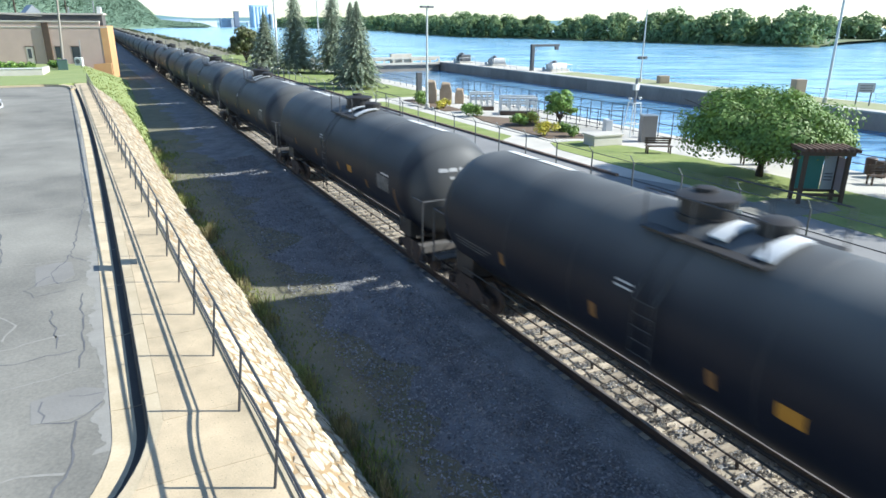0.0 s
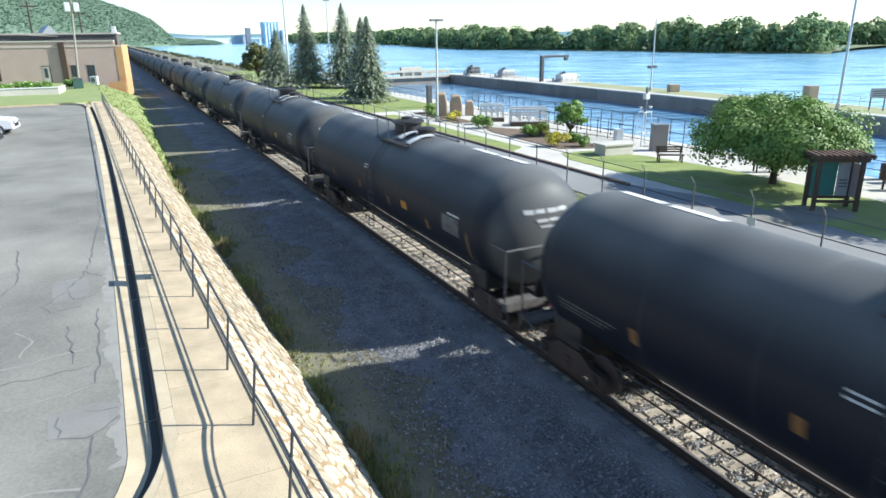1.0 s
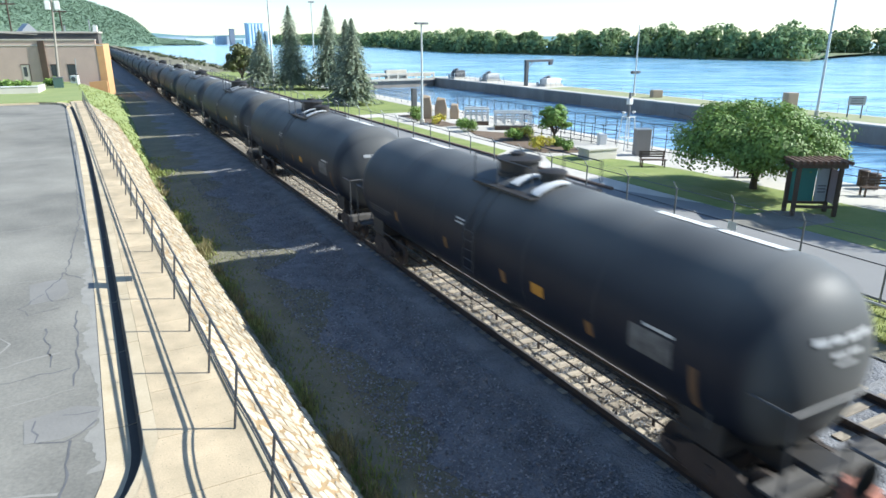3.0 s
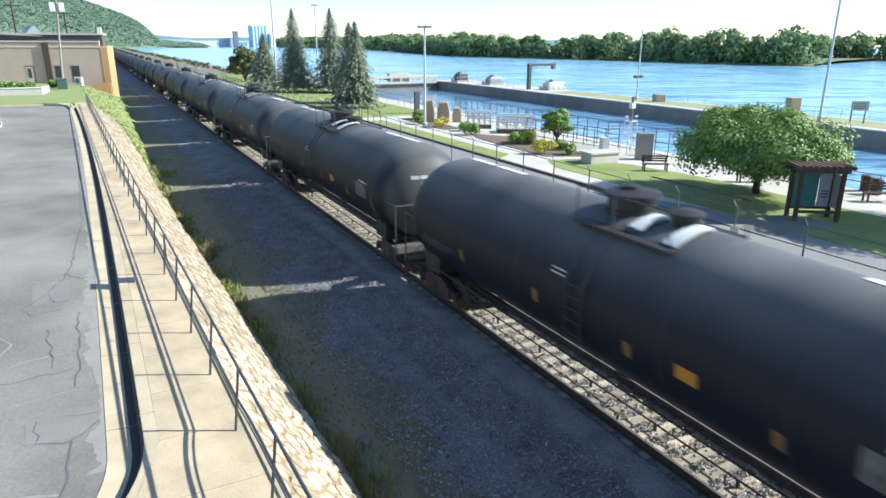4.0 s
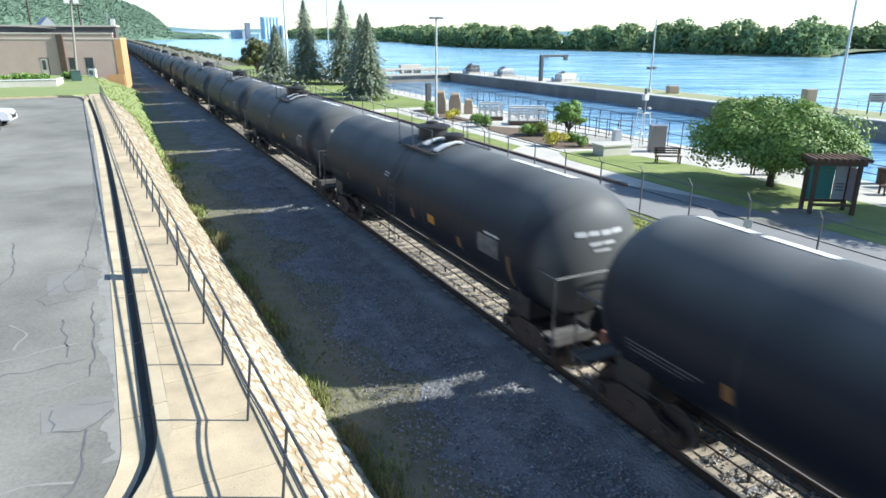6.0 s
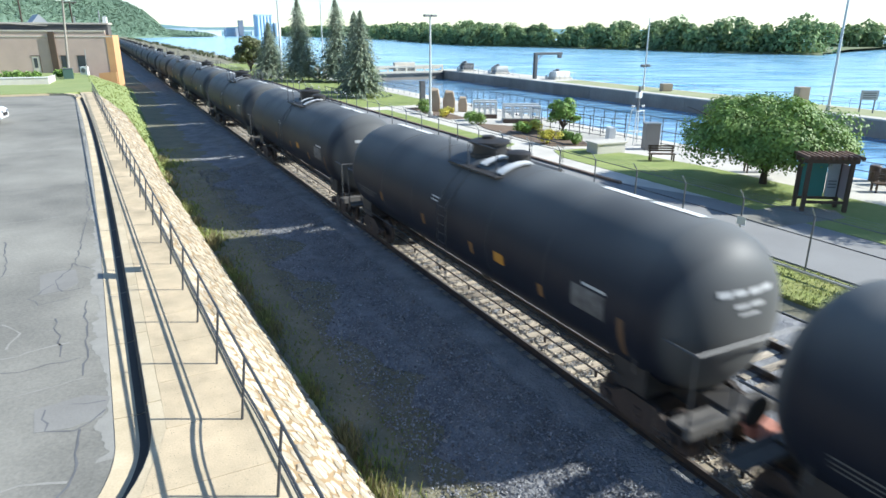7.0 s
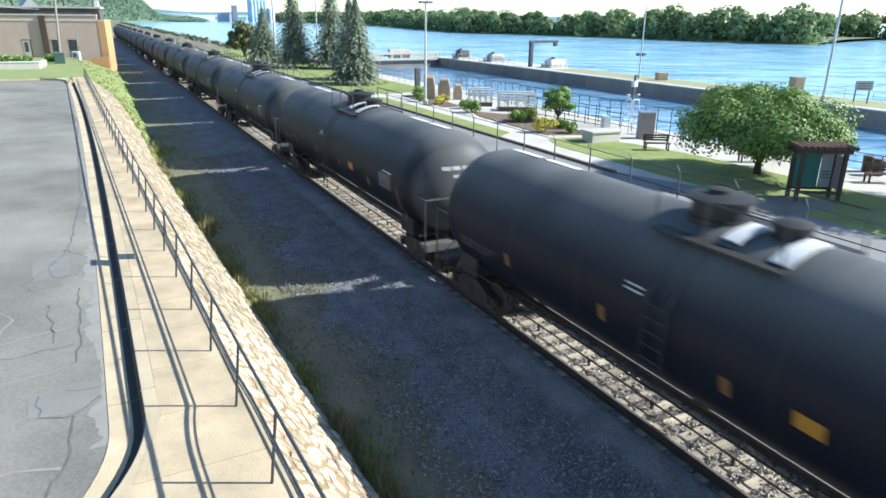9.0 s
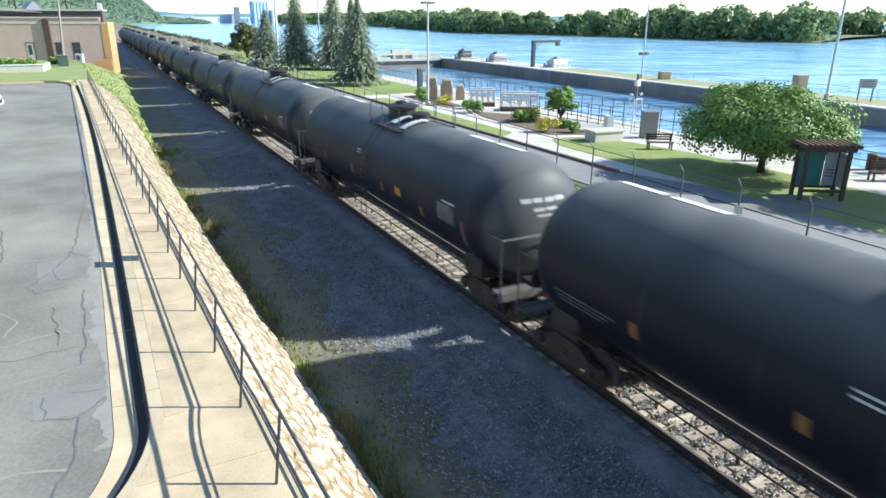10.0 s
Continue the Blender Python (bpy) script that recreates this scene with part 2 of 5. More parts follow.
g = Geo()
ys = [-400, -40, -10] + [0 + 4 * i for i in range(24)] + [120, 160, 250, 400, 800, 1400, 3000]
g.sheet([[(x, y, z) for x, z in ground_profile(min(y, 76))] for y in ys])
tagged(part("ground", g, SOIL), "dry soil and grass ground between wall and tracks", "ground", kind="structure")


def water(name, deep, light, along, across, wave, rough):
    """Rippled water whose crests lie across the river breeze."""
    m = bpy.data.materials.new(name)
    m.use_nodes = True
    n, l = m.node_tree.nodes, m.node_tree.links
    p = n["Principled BSDF"]
    co = n.new("ShaderNodeTexCoord").outputs["Object"]
    fields = []
    for k, detail in ((1.0, 5), (0.22, 3)):
        mp, nz = n.new("ShaderNodeMapping"), n.new("ShaderNodeTexNoise")
        mp.vector_type = "TEXTURE"
        mp.inputs["Rotation"].default_value = (0, 0, radians(-24))
        mp.inputs["Scale"].default_value = (along * k, across * k, 1)
        nz.inputs["Scale"].default_value, nz.inputs["Detail"].default_value = 1.0, detail
        l.new(co, mp.inputs["Vector"])
        l.new(mp.outputs[0], nz.inputs["Vector"])
        fields.append(nz.outputs["Fac"])
    add, rng_map, mx = n.new("ShaderNodeMath"), n.new("ShaderNodeMapRange"), n.new("ShaderNodeMix")
    add.operation = "MULTIPLY_ADD"
    l.new(fields[1], add.inputs[0])
    add.inputs[1].default_value = 0.45
    l.new(fields[0], add.inputs[2])
    rng_map.inputs["From Min"].default_value, rng_map.inputs["From Max"].default_value = 0.55, 0.90
    l.new(add.outputs[0], rng_map.inputs["Value"])
    mx.data_type = "RGBA"
    mx.inputs["A"].default_value, mx.inputs["B"].default_value = (*deep, 1), (*light, 1)
    l.new(rng_map.outputs[0], mx.inputs["Factor"])
    l.new(mx.outputs["Result"], p.inputs["Base Color"])
    bp = n.new("ShaderNodeBump")
    bp.inputs["Strength"].default_value, bp.inputs["Distance"].default_value = 1.0, wave
    l.new(add.outputs[0], bp.inputs["Height"])
    l.new(bp.outputs[0], p.inputs["Normal"])
    p.inputs["Roughness"].default_value = rough
    return m


# the pale second tone paints sky reflection into the water's base colour
WATER = water("river_water", (0.09, 0.34, 0.62), (0.50, 0.80, 0.96), 20.0, 5.0, 0.5, 0.14)
BASIN = water("basin_water", (0.05, 0.17, 0.33), (0.30, 0.54, 0.78), 7.0, 1.6, 0.05, 0.03)
g = Geo()
g.sheet([[(x, y, WATER_Z) for x in (63.4, 120, 400, 3000)] for y in (-400, 0, 60, 120, 200, 500, 1200, 3000)])
g.sheet([[(x, y, WATER_Z) for x in (36.02, 63.4)] for y in (124.5, 200, 500, 1200, 3000)])
tagged(part("water", g, WATER), "wide river with small wind ripples, sky reflection painted pale blue", "river", kind="structure")
g = Geo()
g.sheet([[(x, y, WATER_Z) for x in (36.02, 50, 63.4)] for y in (-400, 0, 60, 124.5)])
tagged(part("basin_water", g, BASIN), "calm dark blue water in the lock basin", "lock basin", kind="structure")

# parking lot
lot = thing("parking_lot", "worn grey asphalt parking lot with cracks", "parking lot", kind="structure")
g = Geo()
edge = [(-0.56 + bend(y), y) for y in range(10, 70, 3)]
near = [(-0.62, 8.9), (-0.85, 8.1), (-1.3, 7.3), (-2.2, 6.6)]
outline = [(-2.2, -30)] + near[::-1] + edge + [(-2.5, 71.5), (-3.4, 73.2), (-5, 74), (-60, 74), (-60, -30)]
g.prism(outline, 1.3, 1.60)
part("asphalt", g, ASPHALT, lot)

# curb and gutter in cast lengths
curb = thing("curb", "pale concrete curb with gutter along the lot", "curb", kind="structure")


def curb_x(y):
    """Road-side edge of the walkway."""
    return -0.09 + bend(y) - (0.16 * (9.7 - y) ** 2 if y < 9.7 else 0)


y = 4.6
while y < 72:
    y1 = y + 2.9
    g = Geo()
    n = 10
    yy = [y + 0.012 + (y1 - y - 0.024) * i / n for i in range(n + 1)]
    sec = [(-0.46, 1.3), (-0.46, 1.612), (-0.06, 1.585), (0.0, 1.60), (0.035, 1.745), (0.06, 1.762), (0.26, 1.768), (0.26, 1.3)]
    rows = [[(curb_x(q) + a, q, b) for a, b in sec] for q in yy]
    g.sheet(rows)
    g.add(rows[0], [tuple(range(len(sec)))])
    g.add(rows[-1], [tuple(range(len(sec)))[::-1]])
    length = part("curb_length", g, CURB, curb)
    # black sheet paints the shade on the curb face and gutter edge
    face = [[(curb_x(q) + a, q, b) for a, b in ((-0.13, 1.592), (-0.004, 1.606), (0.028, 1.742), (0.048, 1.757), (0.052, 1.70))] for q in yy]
    part("curb_face", Geo().sheet(face), CURB_SHADE, length, "black sheet painting the shade on the curb face")
    y = y1

# walkway slabs
walkway = thing("sidewalk", "sunlit tan concrete sidewalk in cast slabs", "sidewalk", kind="structure")
y = 3.4
while y < 76:
    y1 = y + 1.52
    g = Geo()
    a, b = y + 0.006, y1 - 0.006
    q = [(curb_x(a) + 0.265, a), (rail_x(a) + 0.16, a), (rail_x(b) + 0.16, b), (curb_x(b) + 0.265, b)]
    g.prism(q, 1.4, 1.77)
    part("slab", g, CONCRETE, walkway)
    y = y1

# stone facing of the bank: mortar bed and set stones
bank = thing("stone_bank", "cream fieldstone bank set in tan mortar", "stone wall", kind="structure")


def bank_point(y, k, lift=0.0):
    a, b = Vector((rail_x(y) + 0.22, y, 1.80)), Vector((bank_foot(y), y, -0.40))
    nrm = Vector((0.78, 0, 0.62))
    return a.lerp(b, k) + nrm * (lift + 0.05 * math.sin(3.1 * k) + 0.035 * noise.noise((y * 0.7, k * 3, 2)))


g = Geo()
g.sheet([[bank_point(q, k / 8) for k in range(9)] for q in [2 + i * 0.5 for i in range(146)]])
part("mortar_bed", g, MORTAR, bank)
g = Geo()
g.sheet([[(rail_x(q) + 0.163, q, z) for z in (1.4, 1.80)] + [(rail_x(q) + 0.25, q, 1.81)] for q in [2 + i for i in range(74)]])
part("edge_strip", g, CURB, bank)
rng = random.Random(4)


def cell(pts, i, reach):
    """Outline of the ground nearest to point i, cut by its neighbours."""
    px, py = pts[i]
    out = [(px - reach, py - reach), (px + reach, py - reach), (px + reach, py + reach), (px - reach, py + reach)]
    for qx, qy in pts[max(0, i - 40):i + 41]:
        dx, dy = qx - px, qy - py
        d2 = dx * dx + dy * dy
        if d2 < 1e-9 or d2 > 4 * reach * reach:
            continue
        side = [(x - px) * dx + (y - py) * dy - d2 / 2 for x, y in out]
        kept = []
        for j in range(len(out)):
            a, b, sa, sb = out[j], out[(j + 1) % len(out)], side[j], side[(j + 1) % len(out)]
            if sa <= 0:
                kept.append(a)
            if sa * sb < 0:
                w = sa / (sa - sb)
                kept.append((a[0] + (b[0] - a[0]) * w, a[1] + (b[1] - a[1]) * w))
        out = kept
        if len(out) < 3:
            return []
    return out


SLOPE = 2.9


def stone_geo(g, outline, c, gap, h):
    """A rounded stone with a dressed face, set in the bank; outline in (along, down) metres."""
    n = len(outline)
    rows = []
    for sc, up in ((1.0, -0.02), (0.97, 0.55 * h), (0.78, h)):
        for a, b in outline:
            da, db = a - c[0], b - c[1]
            r = math.hypot(da, db)
            k = max(0.3, (r - gap) / r) * sc
            rows.append(bank_point(c[0] + da * k, min(max((c[1] + db * k) / SLOPE, 0.0), 1.0), up))
    f = [(r * n + i, r * n + (i + 1) % n, (r + 1) * n + (i + 1) % n, (r + 1) * n + i) for r in range(2) for i in range(n)] + [tuple(2 * n + i for i in range(n))]
    g.add(rows, f)


rest = Geo()
count = 0
seeds = []
y = 3.0
while y < 73:
    d = 0.27 + 0.0035 * y
    rows_down = int(SLOPE / (0.27 + 0.002 * y))
    for i in range(rows_down):
        seeds.append((y + (0.5 * d if i % 2 else 0) + rng.uniform(-0.42, 0.42) * d, (i + 0.5 + rng.uniform(-0.42, 0.42)) * SLOPE / rows_down))
    y += d
for i, c in enumerate(seeds):
    if c[1] / SLOPE > 1.52 - c[0] * 0.0155 or rng.random() < 0.03:
        continue
    o = cell(seeds, i, 0.4)
    if len(o) < 3:
        continue
    args = (o, c, rng.uniform(0.024, 0.055) * (1 + c[0] / 60), rng.uniform(0.010, 0.035))
    if 6.2 < c[0] < 14 and count < 295:
        gg = Geo()
        stone_geo(gg, *args)
        part("stone", gg, STONE, bank)
        count += 1
    else:
        stone_geo(rest, *args)
tagged(part("small_stones", rest, STONE, bank), kind="stuff")

# track bed
RX = 8.72
XC = RX + 0.75
TRACK_2 = 4.2
bed = Geo()
bed_y = [-60, -20] + [0.35 * i for i in range(260)] + list(range(92, 700, 20))
bed.sheet([[(x, y, z) for x, z in ((5.2 + 1.1 * noise.fractal((y * 0.35, 7, 0), 0.8, 2.0, 4), -0.385), (6.7, -0.33), (7.5, -0.20), (7.9, -0.155), (8.45, -0.155), (8.55, -0.21), (11.6, -0.21), (16.2, -0.22), (17.4, -0.34))] for y in bed_y])
tagged(part("ballast_bed", bed, BALLAST), "grey crushed-rock ballast under two tracks", "ballast", kind="structure")


def rail_profile(g, x, y0, y1, top):
    sec = [(-0.075, -0.18), (0.075, -0.18), (0.07, -0.165), (0.012, -0.145), (0.012, -0.045), (0.036, -0.035), (0.036, -0.008), (-0.036, -0.008), (-0.036, -0.035), (-0.012, -0.045), (-0.012, -0.145), (-0.07, -0.165)]
    n = len(sec)
    g.add([(x + a, q, top + b) for q in (y0, y1) for a, b in sec], [(i, (i + 1) % n, n + (i + 1) % n, n + i) for i in range(n)] + [tuple(range(n))])


for k, xr in enumerate((0.0, TRACK_2)):
    trk = thing("railway_track", "railway track with weathered timber ties and worn rails", "railway track", kind="structure", group="railway tracks")
    for x in (RX + xr, RX + xr + 1.5):
        g = Geo()
        rail_profile(g, x, -60, 700, 0.0)
        rail = part("rail", g, RAIL_STEEL, trk)
        part("rail_head", Geo().box(x - 0.034, -60, -0.008, x + 0.034, 700, 0.0), RAIL_HEAD, rail, "polished running surface")
    tg = Geo().box(-1.28, -0.115, -0.17, 1.28, 0.115, 0.0)
    tie_mesh = tg.mesh("tie", TIE)
    far = Geo()
    for i in range(1100):
        yt = -12 + i * 0.51
        jig = rng.uniform(-0.05, 0.05)
        m = pose(XC + xr + jig, yt, -0.182 + rng.uniform(-0.01, 0.008), 0, 0, rng.uniform(-1, 1))
        if i < (250 if k == 0 else 50):
            piece("tie", tie_mesh, trk, m)
        else:
            far.box(-1.28, -0.115, -0.17, 1.28, 0.115, 0.0, m)
    if k == 0:
        part("guard_bar", Geo().tube((RX + 0.645, -40, -0.02), (RX + 0.645, 300, -0.02), 0.022, 6), RAIL_STEEL, trk, "thin dark steel bar between the rails")
        for i in range(60):
            yb = -12 + i * 4 * 0.51
            part("bar_bracket", Geo().box(RX + 0.625, yb - 0.03, -0.19, RX + 0.665, yb + 0.03, -0.03), RAIL_STEEL, trk)
    tagged(part("distant_ties", far, TIE, trk), kind="stuff")

# crushed rock lying on the bed and the verge
g = Geo()
rng = random.Random(9)
for i in range(30000):
    yq = 4.5 + 36 * rng.random() ** 1.7
    xq = 8.6 - 4.3 * rng.random() ** 1.2
    z = -0.36 if xq < 6.2 else (-0.34 + (xq - 6.2) * 0.11 if xq < 7.4 else -0.20)
    if 7.4 < xq:
        z = -0.19
        if abs(((yq + 12) / 0.51 + 0.5) % 1 - 0.5) < 0.24 and xq > 8.2:
            continue
    r = rng.uniform(0.016, 0.046)
    p = [Vector((rng.uniform(-1, 1), rng.uniform(-1, 1), rng.uniform(-0.4, 1))).normalized() * r + Vector((xq, yq, z)) for _ in range(6)]
    g.add(p, [(0, 1, 2), (3, 4, 5), (0, 1, 4), (1, 2, 5), (0, 3, 5), (2, 0, 4), (1, 3, 4)])
between = Geo()
for i in range(15000):
    yq, xq = 4.0 + 36 * rng.random() ** 1.6, rng.uniform(8.8, 10.14)
    on_tie = abs(((yq + 12) / 0.51 + 0.5) % 1 - 0.5) < 0.24
    cover = noise.noise((xq * 2.2, yq * 1.3, 5))
    if on_tie and rng.random() > 0.05 + 0.9 * max(0, cover):
        continue
    r, z = rng.uniform(0.018, 0.05), -0.17 if on_tie else -0.19
    p = [Vector((rng.uniform(-1, 1), rng.uniform(-1, 1), rng.uniform(-0.4, 1))).normalized() * r + Vector((xq, yq, z)) for _ in range(6)]
    between.add(p, [(0, 1, 2), (3, 4, 5), (0, 1, 4), (1, 2, 5), (0, 3, 5), (2, 0, 4), (1, 3, 4)])
tagged(part("track_gravel", between, PALE_STONE), "pale warm crushed stone lying between the ties", "gravel", kind="stuff")
tagged(part("loose_ballast", g, BALLAST_STONE), "loose grey crushed rocks beside the rails", "gravel", kind="stuff")

# park side: service road, curb, walk, lawns
def strip(name, pts, z0, z1, material, label, category):
    return tagged(part(name, Geo().prism(pts, z0, z1), material), label, category, kind="structure")


strip("road", [(20.3, -40), (23.5, -40), (23.5, 25.48), (23.3, 25.48), (23.3, 190), (20.3, 190)], -0.2, 0.0, mat("service_road", (0.21, 0.205, 0.20), (0.28, 0.275, 0.265), 3, 0.85, bump=0.004, fine=0.06), "grey asphalt service road beside the fence", "road")
strip("road_curb", [(23.3, 25.5), (23.5, 25.5), (23.5, 190), (23.3, 190)], -0.2, 0.13, mat("stained_curb", (0.16, 0.11, 0.08), (0.22, 0.16, 0.12), 1, 0.85), "brown stained curb along the service road", "curb")
strip("shaded_path", [(23.52, -40), (25.15, -40), (25.15, 21), (23.52, 25.5)], -0.1, 0.03, bpy.data.materials["service_road"], "grey asphalt path joining the road", "path")
strip("lawn", [(25.2, -40), (31.2, -40), (31.0, 27), (30.2, 31.5), (28.4, 34.9), (26.2, 35.2), (25.2, 33)], -0.2, 0.04, GRASS, "mown green lawn under the park tree", "lawn")
strip("park_lawn", [(23.55, 37.2), (25.3, 38.5), (25.3, 62), (23.55, 62)], -0.2, 0.04, GRASS, "narrow mown lawn strip by the road", "lawn")
strip("spruce_lawn", [(23.6, 65), (33, 65), (33, 170), (23.6, 170)], -0.2, 0.04, GRASS, "mown lawn under the spruces", "lawn")
strip("pavement", [(23.52, -40), (36.0, -40), (36.0, 170), (23.52, 170)], -0.2, 0.02, PALE, "pale concrete pavement along the lock", "pavement")
strip("verge", [(17.6, -40), (20.2, -40), (20.2, 190), (17.6, 190)], -0.3, -0.04, mat("verge_grass", (0.22, 0.27, 0.06), (0.30, 0.28, 0.11), 1.5, 0.95, bump=0.06, fine=0.08), "rough yellow-green grass verge along the fence", "grass")

# lock walls
def wall_run(name, x0, x1, y0, y1, z1, label):
    w = thing(name, label, "lock wall", kind="structure")
    y = y0
    while y < y1:
        part("wall_block", Geo().box(x0, y + 0.01, -6, x1, min(y + 9.0, y1) - 0.01, z1), LOCKWALL, w, bevel=0.05)
        y += 9.0
    part("coping", Geo().box(x0 - 0.06, y0, z1, x1 + 0.06, y1, z1 + 0.14), PALE, w, "pale concrete coping", bevel=0.03)
    return w


wall_run("lock_wall", 63.2, 70.5, -40, 126, -0.10, "long dark concrete lock wall between basin and river")
wall_run("near_lock_wall", 35.4, 36.2, -40, 150, -0.25, "concrete edge wall of the lock basin")

# ---- the train ----
PITCH, SPEED, YC0 = 18.1, 22.16, 16.37
TZ, TR, HALF = 2.60, 1.65, 8.46


def ring_point(a, r, y, z=TZ):
    """Point on the tank at a degrees from the top, positive towards the river."""
    return Vector((math.sin(radians(a)) * r, y, z + math.cos(radians(a)) * r))


def plate(a0, a1, y0, y1, lift=0.006):
    g = Geo()
    n = 5
    g.sheet([[ring_point(a0 + (a1 - a0) * i / n, TR + lift, y) for i in range(n + 1)] for y in (y0, y1)])
    g.sheet([[ring_point(a0 + (a1 - a0) * i / n, TR - 0.01, y) for i in range(n + 1)] for y in (y0, y1)])
    return g


def tank_car():
    car = thing("tank_car", "dark charcoal railway tank car rolling in a long train", "tank car", group="tank cars of the train")
    head = 1.12
    prof = [(-HALF + head * (1 - (1 - (i / 14) ** 2.5) ** 0.5), max(TR * i / 14, 0.02)) for i in range(14)]
    prof += [(-HALF + head * 0.95, TR * 0.9985), (-HALF + head, TR)]
    for q in (-4.6, -2.2, 0.0, 2.2, 4.6):
        prof += [(q - 0.03, TR), (q - 0.025, TR + 0.006), (q + 0.025, TR + 0.006), (q + 0.03, TR)]
    prof += [(-h, r) for h, r in prof[:16][::-1]]
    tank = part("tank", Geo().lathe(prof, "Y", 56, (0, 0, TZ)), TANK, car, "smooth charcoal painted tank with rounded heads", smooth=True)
    # valve housing and top walkway
    g = Geo().lathe([(-0.06, 0.54), (0.05, 0.54), (0.05, 0.49), (0.33, 0.49), (0.33, 0.58), (0.39, 0.58), (0.43, 0.42), (0.45, 0.1)], "Z", 28, (0, 0.42, TZ + TR - 0.02))
    housing = part("valve_housing", g, BLACK_STEEL, car, "round black valve housing", smooth=True)
    part("housing_hatch", Geo().lathe([(0, 0.2), (0.07, 0.2), (0.09, 0.1)], "Z", 16, (0, 0.5, TZ + TR + 0.42)), BLACK_STEEL, housing, smooth=True)
    for sx in (-1, 1):
        part("top_walkway", Geo().box(sx * 0.74, -1.60, TZ + TR - 0.24, sx * 1.06, 0.95, TZ + TR - 0.19), BLACK_STEEL, car, "dark grating walkway", bevel=0.01)
    for yy, x0, x1 in ((-1.60, -0.82, 0.12), (-0.62, -0.72, 0.0)):
        g = Geo()
        arch = [(x0 + (x1 - x0) * i / 8, TZ + math.sqrt((TR + 0.05) ** 2 - (x0 + (x1 - x0) * i / 8) ** 2)) for i in range(9)]
        for z_add in (0.0, 0.03):
            g.sheet([[(x, y, z + z_add) for x, z in arch] for y in (yy, yy + 0.34)])
        part("cross_walkway", g, WHITE, car, "bright metal cross walkway")
    part("manway", Geo().lathe([(-0.03, 0.30), (0.20, 0.30), (0.20, 0.34), (0.25, 0.34), (0.30, 0.2)], "Z", 18, (0.1, -0.92, TZ + TR - 0.02)), BLACK_STEEL, car, "round black manway lid", smooth=True)
    for sx in (-1, 1):
        g = Geo()
        x = sx * 1.0
        z0, z1 = TZ + TR - 0.2, TZ + TR + 0.5
        g.path([(x, -1.58, z0), (x, -1.58, z1), (x, 0.93, z1), (x, 0.93, z0)], 0.018, 6)
        g.tube((x, -0.15, z0), (x, -0.15, z1), 0.018, 6)
        part("top_handrail", g, DARK_RAIL, car)
        g = Geo()
        lx = sx * (TR + 0.09)
        for yy in (-0.25, 0.25):
            g.path([(sx * 0.78, yy, TZ + TR - 0.12), (sx * 1.22, yy, TZ + 1.12), (lx, yy, TZ + 0.45), (lx, yy, 0.95)], 0.016, 6)
        for i in range(9):
            g.tube((lx, -0.25, 1.0 + i * 0.25), (lx, 0.25, 1.0 + i * 0.25), 0.012, 5)
        part("ladder", g, TANK, car)
    # underframe rail and long side pipe
    for sx in (-1, 1):
        part("side_rail", Geo().tube((sx * 1.40, -HALF + 1.5, 1.26), (sx * 1.40, HALF - 1.5, 1.26), 0.02, 6), BLACK_STEEL, car)
    part("bottom_sill", Geo().box(-0.28, -7.4, 0.98, 0.28, 7.4, 1.16), BLACK_STEEL, car)
    part("brake_pipe", Geo().tube((-0.62, -5.9, 0.86), (-0.62, 5.9, 0.86), 0.035, 6), BLACK_STEEL, car)
    part("outlet_skid", Geo().lathe([(0.62, 0.2), (0.72, 0.34), (1.15, 0.42)], "Z", 14), BLACK_STEEL, car)
    for s in (-1, 1):
        # ends: stub sill, saddle, platform, handrail, coupler
        part("stub_sill", Geo().box(-0.34, s * 5.4, 0.72, 0.34, s * 8.62, 1.12), BLACK_STEEL, car, bevel=0.02)
        for x0, x1 in ((-1.28, -0.34), (0.34, 1.28)):
            g = Geo().add([(x0, s * 6.6, 1.02), (x1, s * 6.6, 1.02), (x1, s * 7.5, 1.02), (x0, s * 7.5, 1.02), (x0, s * 6.6, 1.95 if abs(x0) > 1 else 1.2), (x1, s * 6.6, 1.95 if abs(x1) > 1 else 1.2), (x1, s * 7.5, 1.95 if abs(x1) > 1 else 1.2), (x0, s * 7.5, 1.95 if abs(x0) > 1 else 1.2)],
                  [(0, 1, 2, 3), (4, 5, 6, 7), (0, 1, 5, 4), (2, 3, 7, 6), (0, 3, 7, 4), (1, 2, 6, 5)])
            part("bolster_saddle", g, BLACK_STEEL, car)
        part("end_platform", Geo().box(-1.42, s * 8.25, 1.00, 1.42, s * 8.66, 1.05), DUSTY, car, "dusty steel end platform", bevel=0.01)
        part("end_beam", Geo().box(-1.45, s * 8.62, 0.86, 1.45, s * 8.72, 1.10), DUSTY, car, bevel=0.015)
        g = Geo()
        g.path([(-1.42, s * 8.66, 1.06), (-1.42, s * 8.66, 2.46), (1.42, s * 8.66, 2.46), (1.42, s * 8.66, 1.06)], 0.024, 6)
        part("end_handrail", g, DARK_RAIL, car)
        for sx in (-1, 1):
            part("side_handrail", Geo().path([(sx * 1.42, s * 7.3, 1.5), (sx * 1.42, s * 7.3, 2.46), (sx * 1.42, s * 8.66, 2.46)], 0.024, 6), DARK_RAIL, car)
        for sx in (-1, 1):
            g = Geo()
            for yy in (7.95, 8.4):
                g.tube((sx * 1.46, s * yy, 0.42), (sx * 1.46, s * yy, 1.1), 0.016, 5)
            for zz in (0.44, 0.72):
                g.tube((sx * 1.46, s * 7.95, zz), (sx * 1.46, s * 8.4, zz), 0.018, 5)
